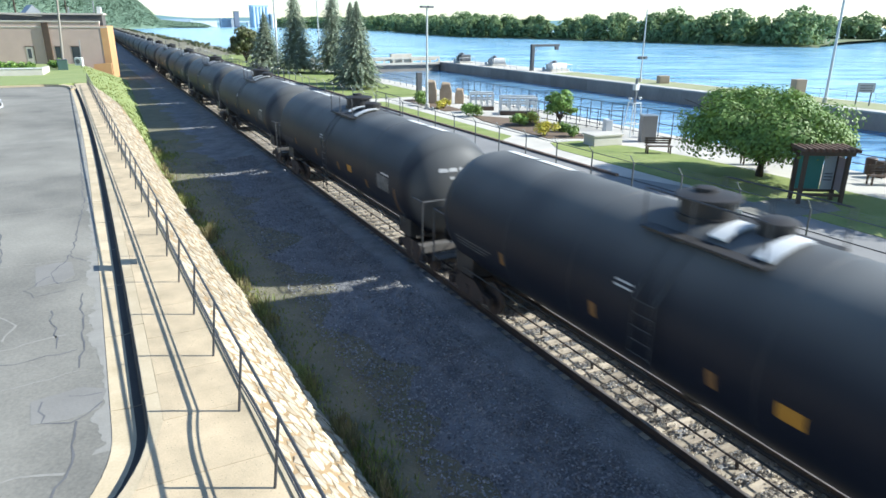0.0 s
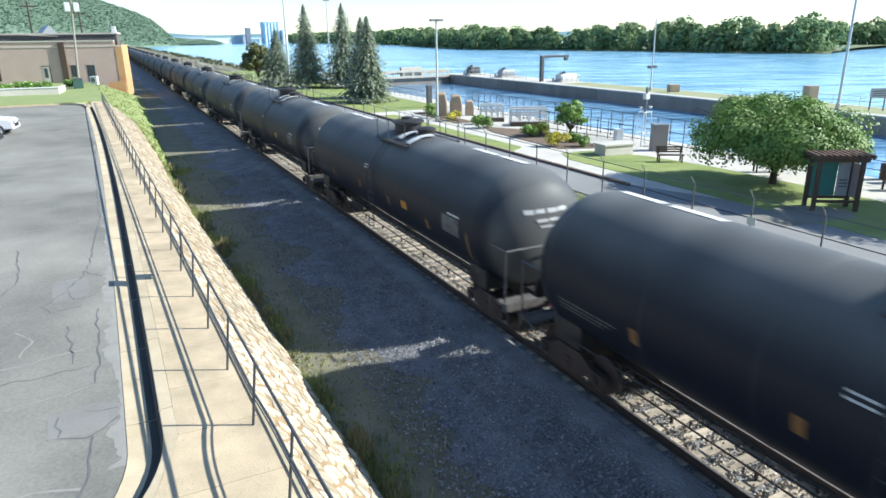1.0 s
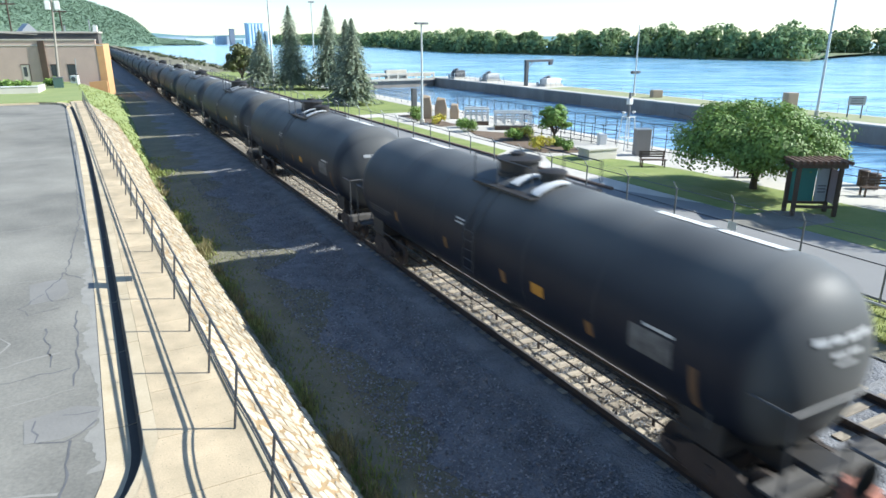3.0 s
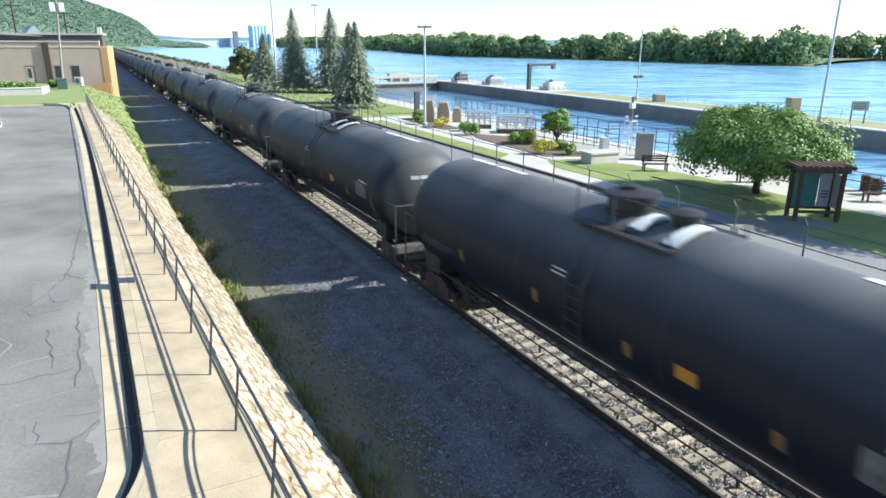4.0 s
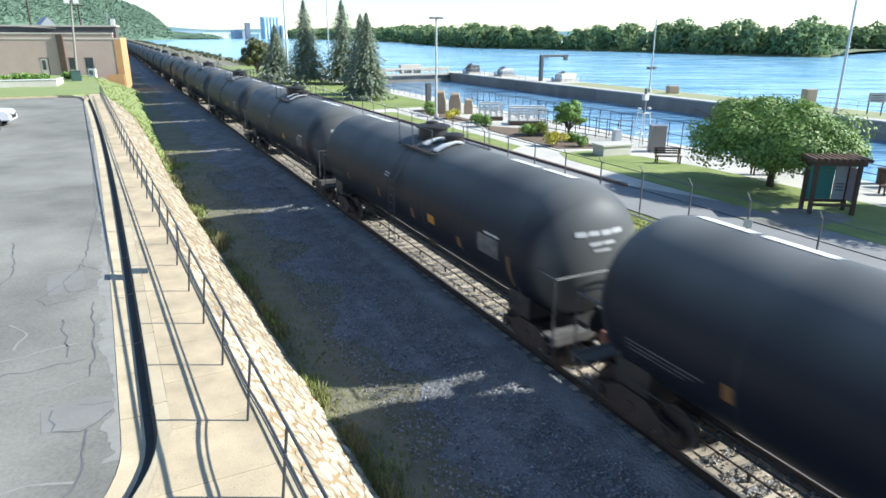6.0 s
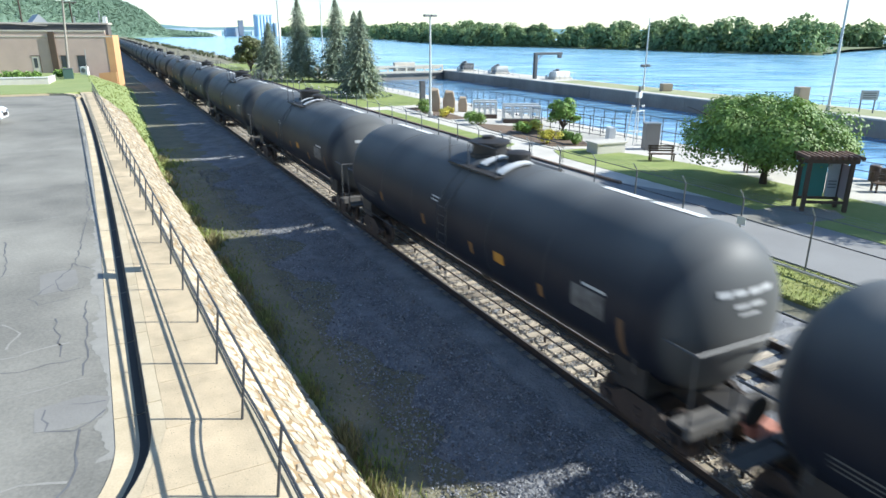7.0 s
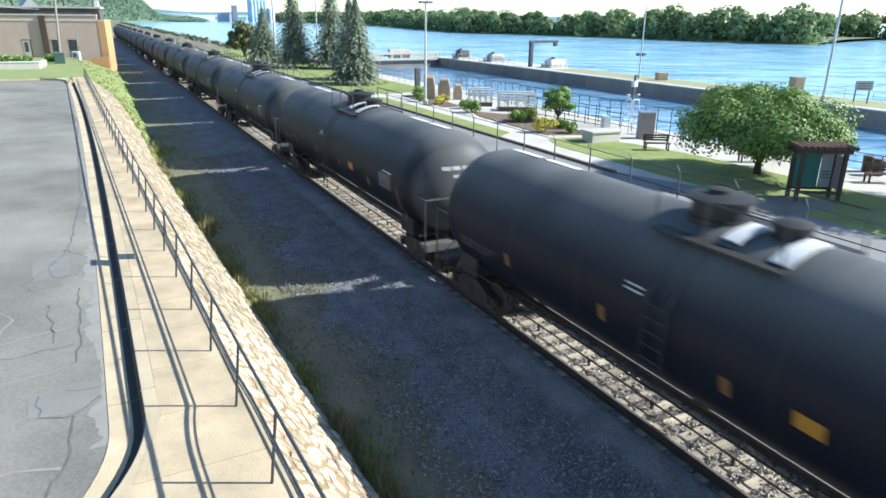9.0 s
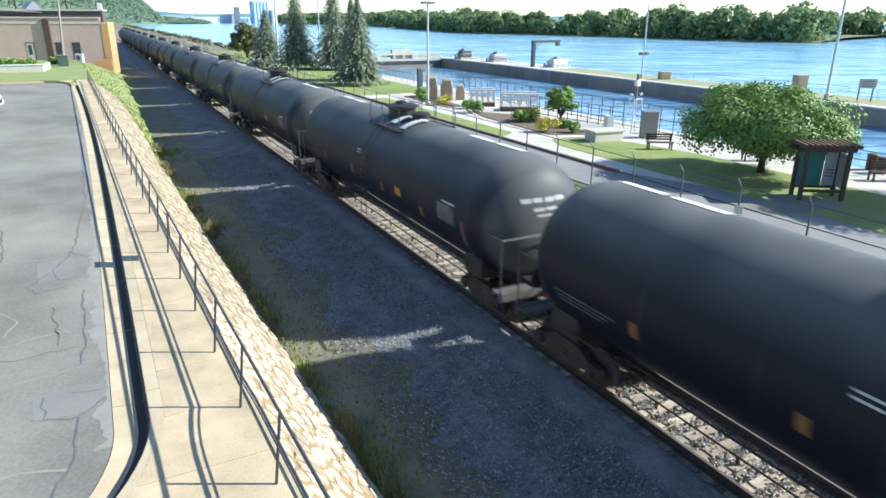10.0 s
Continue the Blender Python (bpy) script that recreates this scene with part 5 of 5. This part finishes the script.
cab = thing("control_cabinet", "tall grey control cabinet beside the lock fence", "cabinet", pose(32.4, 32.8, 0.02, 0, 0, -25))
part("body", Geo().box(-0.48, -0.4, 0, 0.48, 0.4, 1.72), mat("grey_cabinet", (0.26, 0.24, 0.22), (0.22, 0.20, 0.19), 0.8, 0.6), cab, bevel=0.02)
# brightness of the sunlit side is put into white paint
part("side_door", Geo().box(0.485, -0.36, 0.08, 0.51, 0.36, 1.66), WHITE, cab, "side door painted white for the sun on it", bevel=0.01)
part("roof_plate", Geo().box(-0.52, -0.44, 1.72, 0.52, 0.44, 1.78), GALV, cab)
for x, y, w, h in ((31.6, 35.8, 0.5, 0.95), (32.1, 36.6, 0.4, 0.9), (33.9, 33.9, 0.35, 0.7)):
    u = thing("meter_box", "pale metal meter box by the lock fence", "cabinet", pose(x, y, 0.02, 0, 0, -20))
    part("case", Geo().box(-w / 2, -0.2, 0.15, w / 2, 0.2, h + 0.15), WHITE, u, bevel=0.02)
    part("foot", Geo().box(-w / 2 + 0.05, -0.15, 0, w / 2 - 0.05, 0.15, 0.15), GALV_DARK, u)
boll = thing("river_gauge", "dark striped gauge post by the lock railing", "gauge post", pose(31.3, 66.5, 0))
part("post", Geo().box(-0.3, -0.15, 0, 0.3, 0.15, 2.4), DARK_RAIL, boll, bevel=0.02)
for i in range(4):
    part("mark", Geo().box(-0.2, -0.165, 0.5 + i * 0.5, 0.2, -0.152, 0.66 + i * 0.5), STENCIL_DIM, boll)

# ---- notice shelter under a slatted roof ----
def shelter():
    s = thing("notice_shelter", "dark timber notice shelter with slatted roof", "shelter", pose(27.75, 17.5, 0.04, 0, 0, -33))
    for x in (-0.88, 0.88):
        for y in (-0.45, 0.45):
            part("post", Geo().box(x - 0.08, y - 0.08, 0, x + 0.08, y + 0.08, 2.15), BROWN_DARK, s, bevel=0.01)
    for y in (-0.45, 0.45):
        part("beam", Geo().box(-1.12, y - 0.07, 2.15, 1.12, y + 0.07, 2.36), BROWN_DARK, s, bevel=0.01)
        part("bottom_beam", Geo().box(-0.8, y - 0.05, 0.36, 0.8, y + 0.05, 0.48), BROWN_DARK, s)
    for i in range(10):
        x = -1.1 + i * 2.2 / 9
        part("roof_slat", Geo().box(x - 0.05, -0.85, 2.36, x + 0.05, 0.85, 2.50), mat("roof_slat_wood", (0.16, 0.10, 0.07), (0.11, 0.07, 0.05), 0.6, 0.8) if i == 0 else bpy.data.materials["roof_slat_wood"], s)
    teal = mat("teal_board", (0.05, 0.20, 0.17), (0.06, 0.24, 0.20), 1.2, 0.5)
    b = part("notice_board", Geo().box(-0.79, 0.36, 0.5, 0.25, 0.42, 2.1), teal, s, "teal green notice board")
    part("paper_panel", Geo().box(0.3, 0.36, 0.5, 0.79, 0.42, 2.0), mat("poster", (0.50, 0.52, 0.50), (0.40, 0.43, 0.42), 0.3, 0.5), s, "pale poster panel")
    part("side_panel", Geo().box(0.86, -0.36, 0.5, 0.91, 0.36, 2.0), mat("side_poster", (0.42, 0.36, 0.36), (0.36, 0.30, 0.30), 0.4, 0.5), s, "faded side panel")
    for i in range(3):
        part("text_bar", Geo().box(0.38, 0.345, 0.9 + i * 0.14, 0.72, 0.357, 0.96 + i * 0.14), GALV_DARK, s)


shelter()
strip("shelter_path", [(23.5, 16.5), (23.5, 18.6), (27.0, 18.6), (28.2, 17.0), (27.4, 16.0)], -0.1, 0.045, ASPHALT, "grey path to the shelter", "path")
for x, y in ((36.0, 20.0), (35.6, 19.2)):
    b = thing("litter_bin", "dark litter bin on the pavement", "litter bin", pose(x, y, 0.02))
    part("drum", Geo().lathe([(0, 0.26), (0.8, 0.29), (0.85, 0.24)], "Z", 16), BROWN_DARK, b)

# ---- on the lock wall ----
crane = thing("jib_crane", "dark grey steel jib crane on the lock wall", "crane", pose(65.2, 94, 0.04))
part("column", Geo().box(-0.28, -0.28, 0, 0.28, 0.28, 4.1), DARK_RAIL, crane, bevel=0.04)
part("jib", Geo().box(-0.35, -0.2, 3.85, 5.4, 0.2, 4.25), DARK_RAIL, crane, bevel=0.04)
part("hoist", Geo().box(4.6, -0.25, 3.3, 5.2, 0.25, 3.85), DARK_RAIL, crane, bevel=0.03)
part("back_brace", Geo().tube((0.2, 0, 2.6), (1.2, 0, 3.9), 0.09, 6), GALV, crane)


def low_hut(x, y, w, d, h, label, material):
    o = thing("lock_machinery", label, "machinery", pose(x, y, 0.04), group="lock machinery")
    part("plinth", Geo().box(-w / 2 - 0.3, -d / 2 - 0.2, 0, w / 2 + 0.3, d / 2 + 0.2, 0.35), PALE, o)
    part("casing", Geo().box(-w / 2, -d / 2, 0.35, w / 2, d / 2, h), material, o, bevel=0.12)
    part("top_gear", Geo().lathe([(h - 0.02, 0.4), (h + 0.35, 0.35), (h + 0.45, 0.1)], "Z", 12, (-w * 0.2, 0, 0)), GALV_DARK, o)
    for i in range(6):
        xx, hh = -w / 2 - 0.4 + i * (w + 0.8) / 5, h * (0.5 + 0.8 * ((i * 37) % 5) / 5)
        part("control_post", Geo().box(xx - 0.16, d / 2 + 0.25, 0, xx + 0.16, d / 2 + 0.6, hh), (WHITE, GALV, GALV_DARK)[i % 3], o, bevel=0.03)
    g = Geo()
    for i in range(5):
        xx = -w / 2 - 0.6 + i * (w + 1.2) / 4
        g.tube((xx, -d / 2 - 0.5, 0), (xx, -d / 2 - 0.5, 1.1), 0.035, 5)
    g.tube((-w / 2 - 0.6, -d / 2 - 0.5, 1.1), (w / 2 + 0.6, -d / 2 - 0.5, 1.1), 0.03, 5)
    part("hand_rail", g, GALV, o)


low_hut(68.6, 91.5, 3.0, 1.6, 1.3, "white low machinery housing on the lock wall", WHITE)
low_hut(67.0, 108, 2.6, 1.6, 1.4, "grey gate machinery on the lock wall", GALV)
low_hut(65.5, 118, 2.2, 1.6, 1.6, "dark gate machinery at the wall's end", DARK_RAIL)
for x, y, w, h, lb, mt in ((68.2, 47.3, 1.25, 1.9, "tan metal equipment cabinet on the lock wall", mat("tan_metal", (0.42, 0.33, 0.24), (0.36, 0.28, 0.20), 1, 0.7)), (67.4, 66.4, 1.4, 1.0, "low brown equipment box on the lock wall", bpy.data.materials["tan_metal"] if "tan_metal" in bpy.data.materials else BROWN_DARK)):
    o = thing("equipment_box", lb, "cabinet", pose(x, y, 0.04, 0, 0, -20))
    part("case", Geo().box(-w / 2, -0.5, 0, w / 2, 0.5, h), mt, o, bevel=0.03)
    part("door", Geo().box(-w / 2 + 0.15, -0.525, 0.15, w / 2 - 0.15, -0.502, h - 0.15), mt, o, bevel=0.01)
    part("side_plate", Geo().box(w / 2 + 0.005, -0.45, 0.1, w / 2 + 0.03, 0.45, h - 0.1), WHITE, o)
sign = thing("lock_sign", "grey sign board on two posts on the lock wall", "sign", pose(66.6, 39.1, 0.04, 0, 0, -25))
for s in (-1, 1):
    part("post", Geo().tube((s * 0.7, 0, 0), (s * 0.7, 0, 2.2), 0.07, 8), GALV_DARK, sign)
part("board", Geo().box(-0.9, -0.12, 1.3, 0.9, -0.085, 2.2), GALV, sign)
for i in range(3):
    part("text_bar", Geo().box(-0.65, -0.135, 1.45 + i * 0.22, 0.65, -0.122, 1.53 + i * 0.22), DARK_RAIL, sign)
guard_rail("wall_railing", (70.2, -20, 0.04), (70.2, 88, 0.04), 36, 0.95, GALV, "thin grey railing on the river side", (0.5,), 0.025)
guard_rail("wall_railing", (63.5, 96, 0.04), (63.5, 120, 0.04), 12, 1.0, GALV, "thin grey railing along the lock wall", (0.5,), 0.028)
strip("wall_grass", [(64.7, -40), (70.0, -40), (70.0, 88), (64.7, 88)], -0.05, 0.05, mat("pale_grass", (0.26, 0.29, 0.13), (0.38, 0.37, 0.22), 3, 0.95, bump=0.02), "pale dry grass on top of the lock wall", "grass")

CREAM = mat("cream_paint", (0.60, 0.55, 0.45), (0.50, 0.45, 0.37), 1.5, 0.7)
gate = thing("lock_gate", "cream steel lock gate with walkway across the basin", "lock gate", pose(36.4, 124, 0))
part("gate_leaf", Geo().box(0, 0, -5.5, 26.6, 0.9, -0.7), LOCKWALL, gate)
part("walkway", Geo().box(0, -0.3, -0.7, 26.6, 1.4, -0.45), DARK_RAIL, gate)
for i in range(14):
    part("rail_post", Geo().box(i * 2.02, -0.25, -0.45, i * 2.02 + 0.35, -0.1, 0.75), CREAM, gate)
for z in (-0.40, 0.70):
    part("rail_board", Geo().box(0, -0.28, z, 26.6, -0.06, z + 0.42), CREAM, gate, bevel=0.02)
part("far_rail", Geo().box(0, 1.2, 0.3, 26.6, 1.35, 1.05), CREAM, gate)
part("gate_house", Geo().box(16, 0.2, -0.45, 20.5, 1.1, 1.7), CREAM, gate, bevel=0.05)

# ---- far shores ----
FAR_LEAF = leafy(mat("far_leaves", (0.16, 0.245, 0.115), (0.25, 0.335, 0.15), 14, 0.85, isle=0.22), 0.35)
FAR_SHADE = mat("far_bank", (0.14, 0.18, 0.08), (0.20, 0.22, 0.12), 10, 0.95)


def woods(name, shore, z0, hmin, hmax, step, depth, n, size, label, material=FAR_LEAF):
    g = Geo()
    r = random.Random(len(shore) * 7 + int(hmax))
    for (x0, y0), (x1, y1) in zip(shore, shore[1:]):
        L = math.hypot(x1 - x0, y1 - y0)
        nx, ny = (y1 - y0) / L, -(x1 - x0) / L
        if nx < 0:
            nx, ny = -nx, -ny
        for i in range(int(L / step)):
            for row in range(3):
                k = (i + r.random()) / (L / step)
                d = row * depth / 3 + r.uniform(0, depth / 4)
                cx, cy = x0 + (x1 - x0) * k + nx * d, y0 + (y1 - y0) * k + ny * d
                lump = 0.5 + 0.5 * noise.noise((cx * 0.02, cy * 0.02, 0))
                h = (hmin + (hmax - hmin) * (0.35 * lump + 0.65 * r.random() ** 1.5)) * (0.80 + 0.1 * row)
                w = h * r.uniform(0.75, 1.2)
                g.tube((cx, cy, z0), (cx, cy, z0 + h * 0.7), w * 0.05, 5, w * 0.02, caps=False)
                # crown of overlapping rounded lobes, low skirts in front
                for m in range(8):
                    a, zz = r.uniform(0, 6.283), (r.uniform(0.5, 0.86) if m > 2 else r.uniform(0.1, 0.4))
                    lr = w * r.uniform(0.17, 0.28) * (1.25 - 0.4 * zz)
                    off = w * 0.36 * (1.15 - zz * 0.7) * r.uniform(0.4, 1.1)
                    c0 = Vector((cx + math.cos(a) * off, cy + math.sin(a) * off, z0 + h * zz))
                    if m == 7:
                        c0 = Vector((cx, cy, z0 + h - lr))
                    for _ in range(n // 8):
                        d3 = Vector((r.gauss(0, 1), r.gauss(0, 1), r.gauss(0.3, 1))).normalized()
                        c = c0 + d3 * lr * r.uniform(0.8, 1.08)
                        nr = (d3 + Vector((r.gauss(0, 0.3), r.gauss(0, 0.3), r.gauss(0.15, 0.3)))).normalized()
                        u_ = nr.orthogonal().normalized()
                        u_.rotate(Matrix.Rotation(r.uniform(0, 6.28), 3, nr))
                        v_ = nr.cross(u_)
                        s = size * r.uniform(0.6, 1.3)
                        g.add([c - u_ * s, c + v_ * s * 0.8, c + u_ * s, c - v_ * s * 0.8], [(0, 1, 2, 3)])
    return tagged(part(name, g, material), label, "woods", kind="stuff")


shore_main = [(288, 673), (234, 426), (252, 360), (268, 298), (270, 224), (283, 190)]
shore_back = [(395, 262), (440, 210), (520, 150), (640, 40)]
shore_far = [(330, 1500), (330, 900), (300, 700)]
woods("island_trees", shore_main, WATER_Z, 8.5, 20.0, 5.5, 26, 340, 0.85, "dense sunlit green trees on the wooded island")
woods("shore_trees", shore_back, WATER_Z, 13, 19, 8.0, 26, 200, 1.1, "dense green trees on the far shore")
woods("distant_trees", shore_far, WATER_Z, 14, 22, 12, 40, 96, 2.0, "distant green trees along the river")
for nm, sh in (("island_bank", shore_main), ("far_bank", shore_back), ("distant_bank", shore_far)):
    g = Geo()
    g.sheet([[(x - 2, y - 2, WATER_Z - 0.3), (x + 1, y + 0.5, WATER_Z + 0.7), (x + 60, y + 25, WATER_Z + 1.5), (x + 160, y + 60, WATER_Z + 1.5)] for x, y in sh])
    tagged(part(nm, g, FAR_SHADE), "low wooded river bank", "river bank", kind="structure")

# wooded bluff
ridge = [(-900, 190), (-400, 165), (-130, 125), (-40, 92), (31, 65), (60, 54), (80, 43), (95, 29), (103, 19), (110, 11), (150, 7), (190, 4)]


def ridge_h(x):
    for (a, h0), (b, h1) in zip(ridge, ridge[1:]):
        if a <= x <= b:
            return h0 + (h1 - h0) * (x - a) / (b - a)
    return 0


def bluff_z(x, k):
    return ridge_h(x) * (k ** 0.8) * (0.97 + 0.05 * noise.noise((x * 0.012, k * 3, 0))) - 2


def bluff_y(x, k):
    return 1320 - (1 - k) * (120 + 3.2 * ridge_h(x))


# bluish distance haze is mixed into the forest green
BLUFF = mat("hazed_forest", (0.14, 0.215, 0.15), (0.18, 0.26, 0.18), 30, 0.95, bump=1.5, fine=5)
g = Geo()
xs = [-900 + i * 14 for i in range(78)]
g.sheet([[(x, bluff_y(x, k), bluff_z(x, k)) for k in (0, 0.1, 0.25, 0.4, 0.55, 0.7, 0.85, 1.0)] for x in xs])
tagged(part("bluff", g, BLUFF), "high green wooded bluff beyond the town", "hill", kind="structure")
g = Geo()
r = random.Random(77)
for _ in range(24000):
    x, k = r.uniform(-420, 180), r.random() ** 0.8
    y, z = bluff_y(x, k), bluff_z(x, k)
    s = r.uniform(2.4, 4.6)
    for _ in range(5):
        a, e = r.uniform(0, 6.283), r.uniform(-0.2, 1)
        c = Vector((x + math.cos(a) * s * 0.55, y + math.sin(a) * s * 0.55, z + s * 0.42 * e + 1.5))
        nr = Vector((math.cos(a), math.sin(a), r.uniform(1.6, 3.2))).normalized()
        u = nr.orthogonal().normalized() * s * 0.36
        v = nr.cross(u)
        g.add([c - u, c + v * 0.8, c + u, c - v * 0.8], [(0, 1, 2, 3)])
# leaf colour carries the same painted haze as the slope
tagged(part("bluff_trees", g, mat("hazed_leaves", (0.14, 0.22, 0.15), (0.19, 0.28, 0.185), 40, 0.85, isle=0.08)), "dense green trees covering the bluff", "woods", kind="stuff")

# ---- distant town ----
def far_block(x, y, w, d, h, material, label, bays=0):
    b = thing("distant_building", label, "building", pose(x, y, 0))
    part("wall", Geo().box(-w / 2, -d / 2, -3, w / 2, d / 2, h), material, b)
    part("roof", Geo().box(-w / 2 - 0.5, -d / 2 - 0.5, h, w / 2 + 0.5, d / 2 + 0.5, h + 1.0), material, b)
    for i in range(bays):
        part("bay", Geo().tube((-w / 2 + (i + 0.5) * w / bays, -d / 2, -2), (-w / 2 + (i + 0.5) * w / bays, -d / 2, h * 0.96), w / bays * 0.5, 10), material, b)


# town colours are shifted to blue to paint distance haze
HAZE_BLUE = mat("haze_blue", (0.50, 0.63, 0.76), (0.44, 0.57, 0.70), 20, 0.7)
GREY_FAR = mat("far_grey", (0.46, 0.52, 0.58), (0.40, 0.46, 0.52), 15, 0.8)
far_block(284, 1300, 30, 25, 36, HAZE_BLUE, "tall grain elevator far along the river, painted haze blue", 5)
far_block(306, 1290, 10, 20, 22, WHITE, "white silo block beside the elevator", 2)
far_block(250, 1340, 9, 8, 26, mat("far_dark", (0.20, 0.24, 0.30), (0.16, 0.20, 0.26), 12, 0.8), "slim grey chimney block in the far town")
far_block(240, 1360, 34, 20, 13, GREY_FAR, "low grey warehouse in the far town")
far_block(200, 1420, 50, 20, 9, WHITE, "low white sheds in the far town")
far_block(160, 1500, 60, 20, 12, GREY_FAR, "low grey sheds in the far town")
bridge = thing("distant_bridge", "low distant road bridge across the river", "bridge", pose(150, 1600, 0, 0, 0, 8))
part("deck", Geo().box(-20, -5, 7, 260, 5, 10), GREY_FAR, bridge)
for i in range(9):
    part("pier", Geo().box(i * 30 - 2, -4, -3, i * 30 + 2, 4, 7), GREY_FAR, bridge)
far_hills = Geo()
far_hills.sheet([[(x, 2300 + z0 * 2, -2 + z0 * (14 + 16 * noise.noise((x * 0.004, 5, 0)) + 10)) for z0 in (0, 0.5, 1)] for x in range(-200, 2600, 40)])
# blue haze of the distance is painted into the hill colour
tagged(part("far_hills", far_hills, mat("far_hill_haze", (0.20, 0.30, 0.30), (0.16, 0.26, 0.27), 80, 0.95)), "low green hills at the horizon, haze painted in as blue", "hills", kind="structure")

# ---- house and poles behind the brick building ----
house = thing("white_house", "white gabled house below the bluff", "house", pose(-18, 290, 1.4, 0, 0, 15))
part("wall", Geo().box(-3, -4, 0, 3, 4, 8), WHITE, house)
g = Geo().add([(-3.3, -4.4, 8), (3.3, -4.4, 8), (3.3, 4.4, 8), (-3.3, 4.4, 8), (0, -4.4, 11.6), (0, 4.4, 11.6)], [(0, 1, 4), (2, 3, 5), (0, 4, 5, 3), (1, 2, 5, 4), (0, 1, 2, 3)])
part("roof", g, GALV, house)
part("window", Geo().box(-1, -4.03, 2, 1, -4.005, 4), DARK_GLASS, house)
for x, y, h in ((-10, 128, 12.2), (-3.2, 140, 11.6), (-29, 150, 13)):
    p = thing("utility_pole", "grey wooden utility pole with crossarm", "utility pole", pose(x, y, 1.4), group="utility poles")
    part("shaft", Geo().tube((0, 0, 0), (0, 0, h), 0.16, 8, 0.11), BARK, p)
    part("crossarm", Geo().box(-1.1, -0.08, h - 0.9, 1.1, 0.08, h - 0.7), BARK, p)
    for s in (-0.9, -0.45, 0.45, 0.9):
        part("insulator", Geo().lathe([(h - 0.7, 0.06), (h - 0.5, 0.05)], "Z", 8, (s, 0, 0)), GALV, p)


motions()
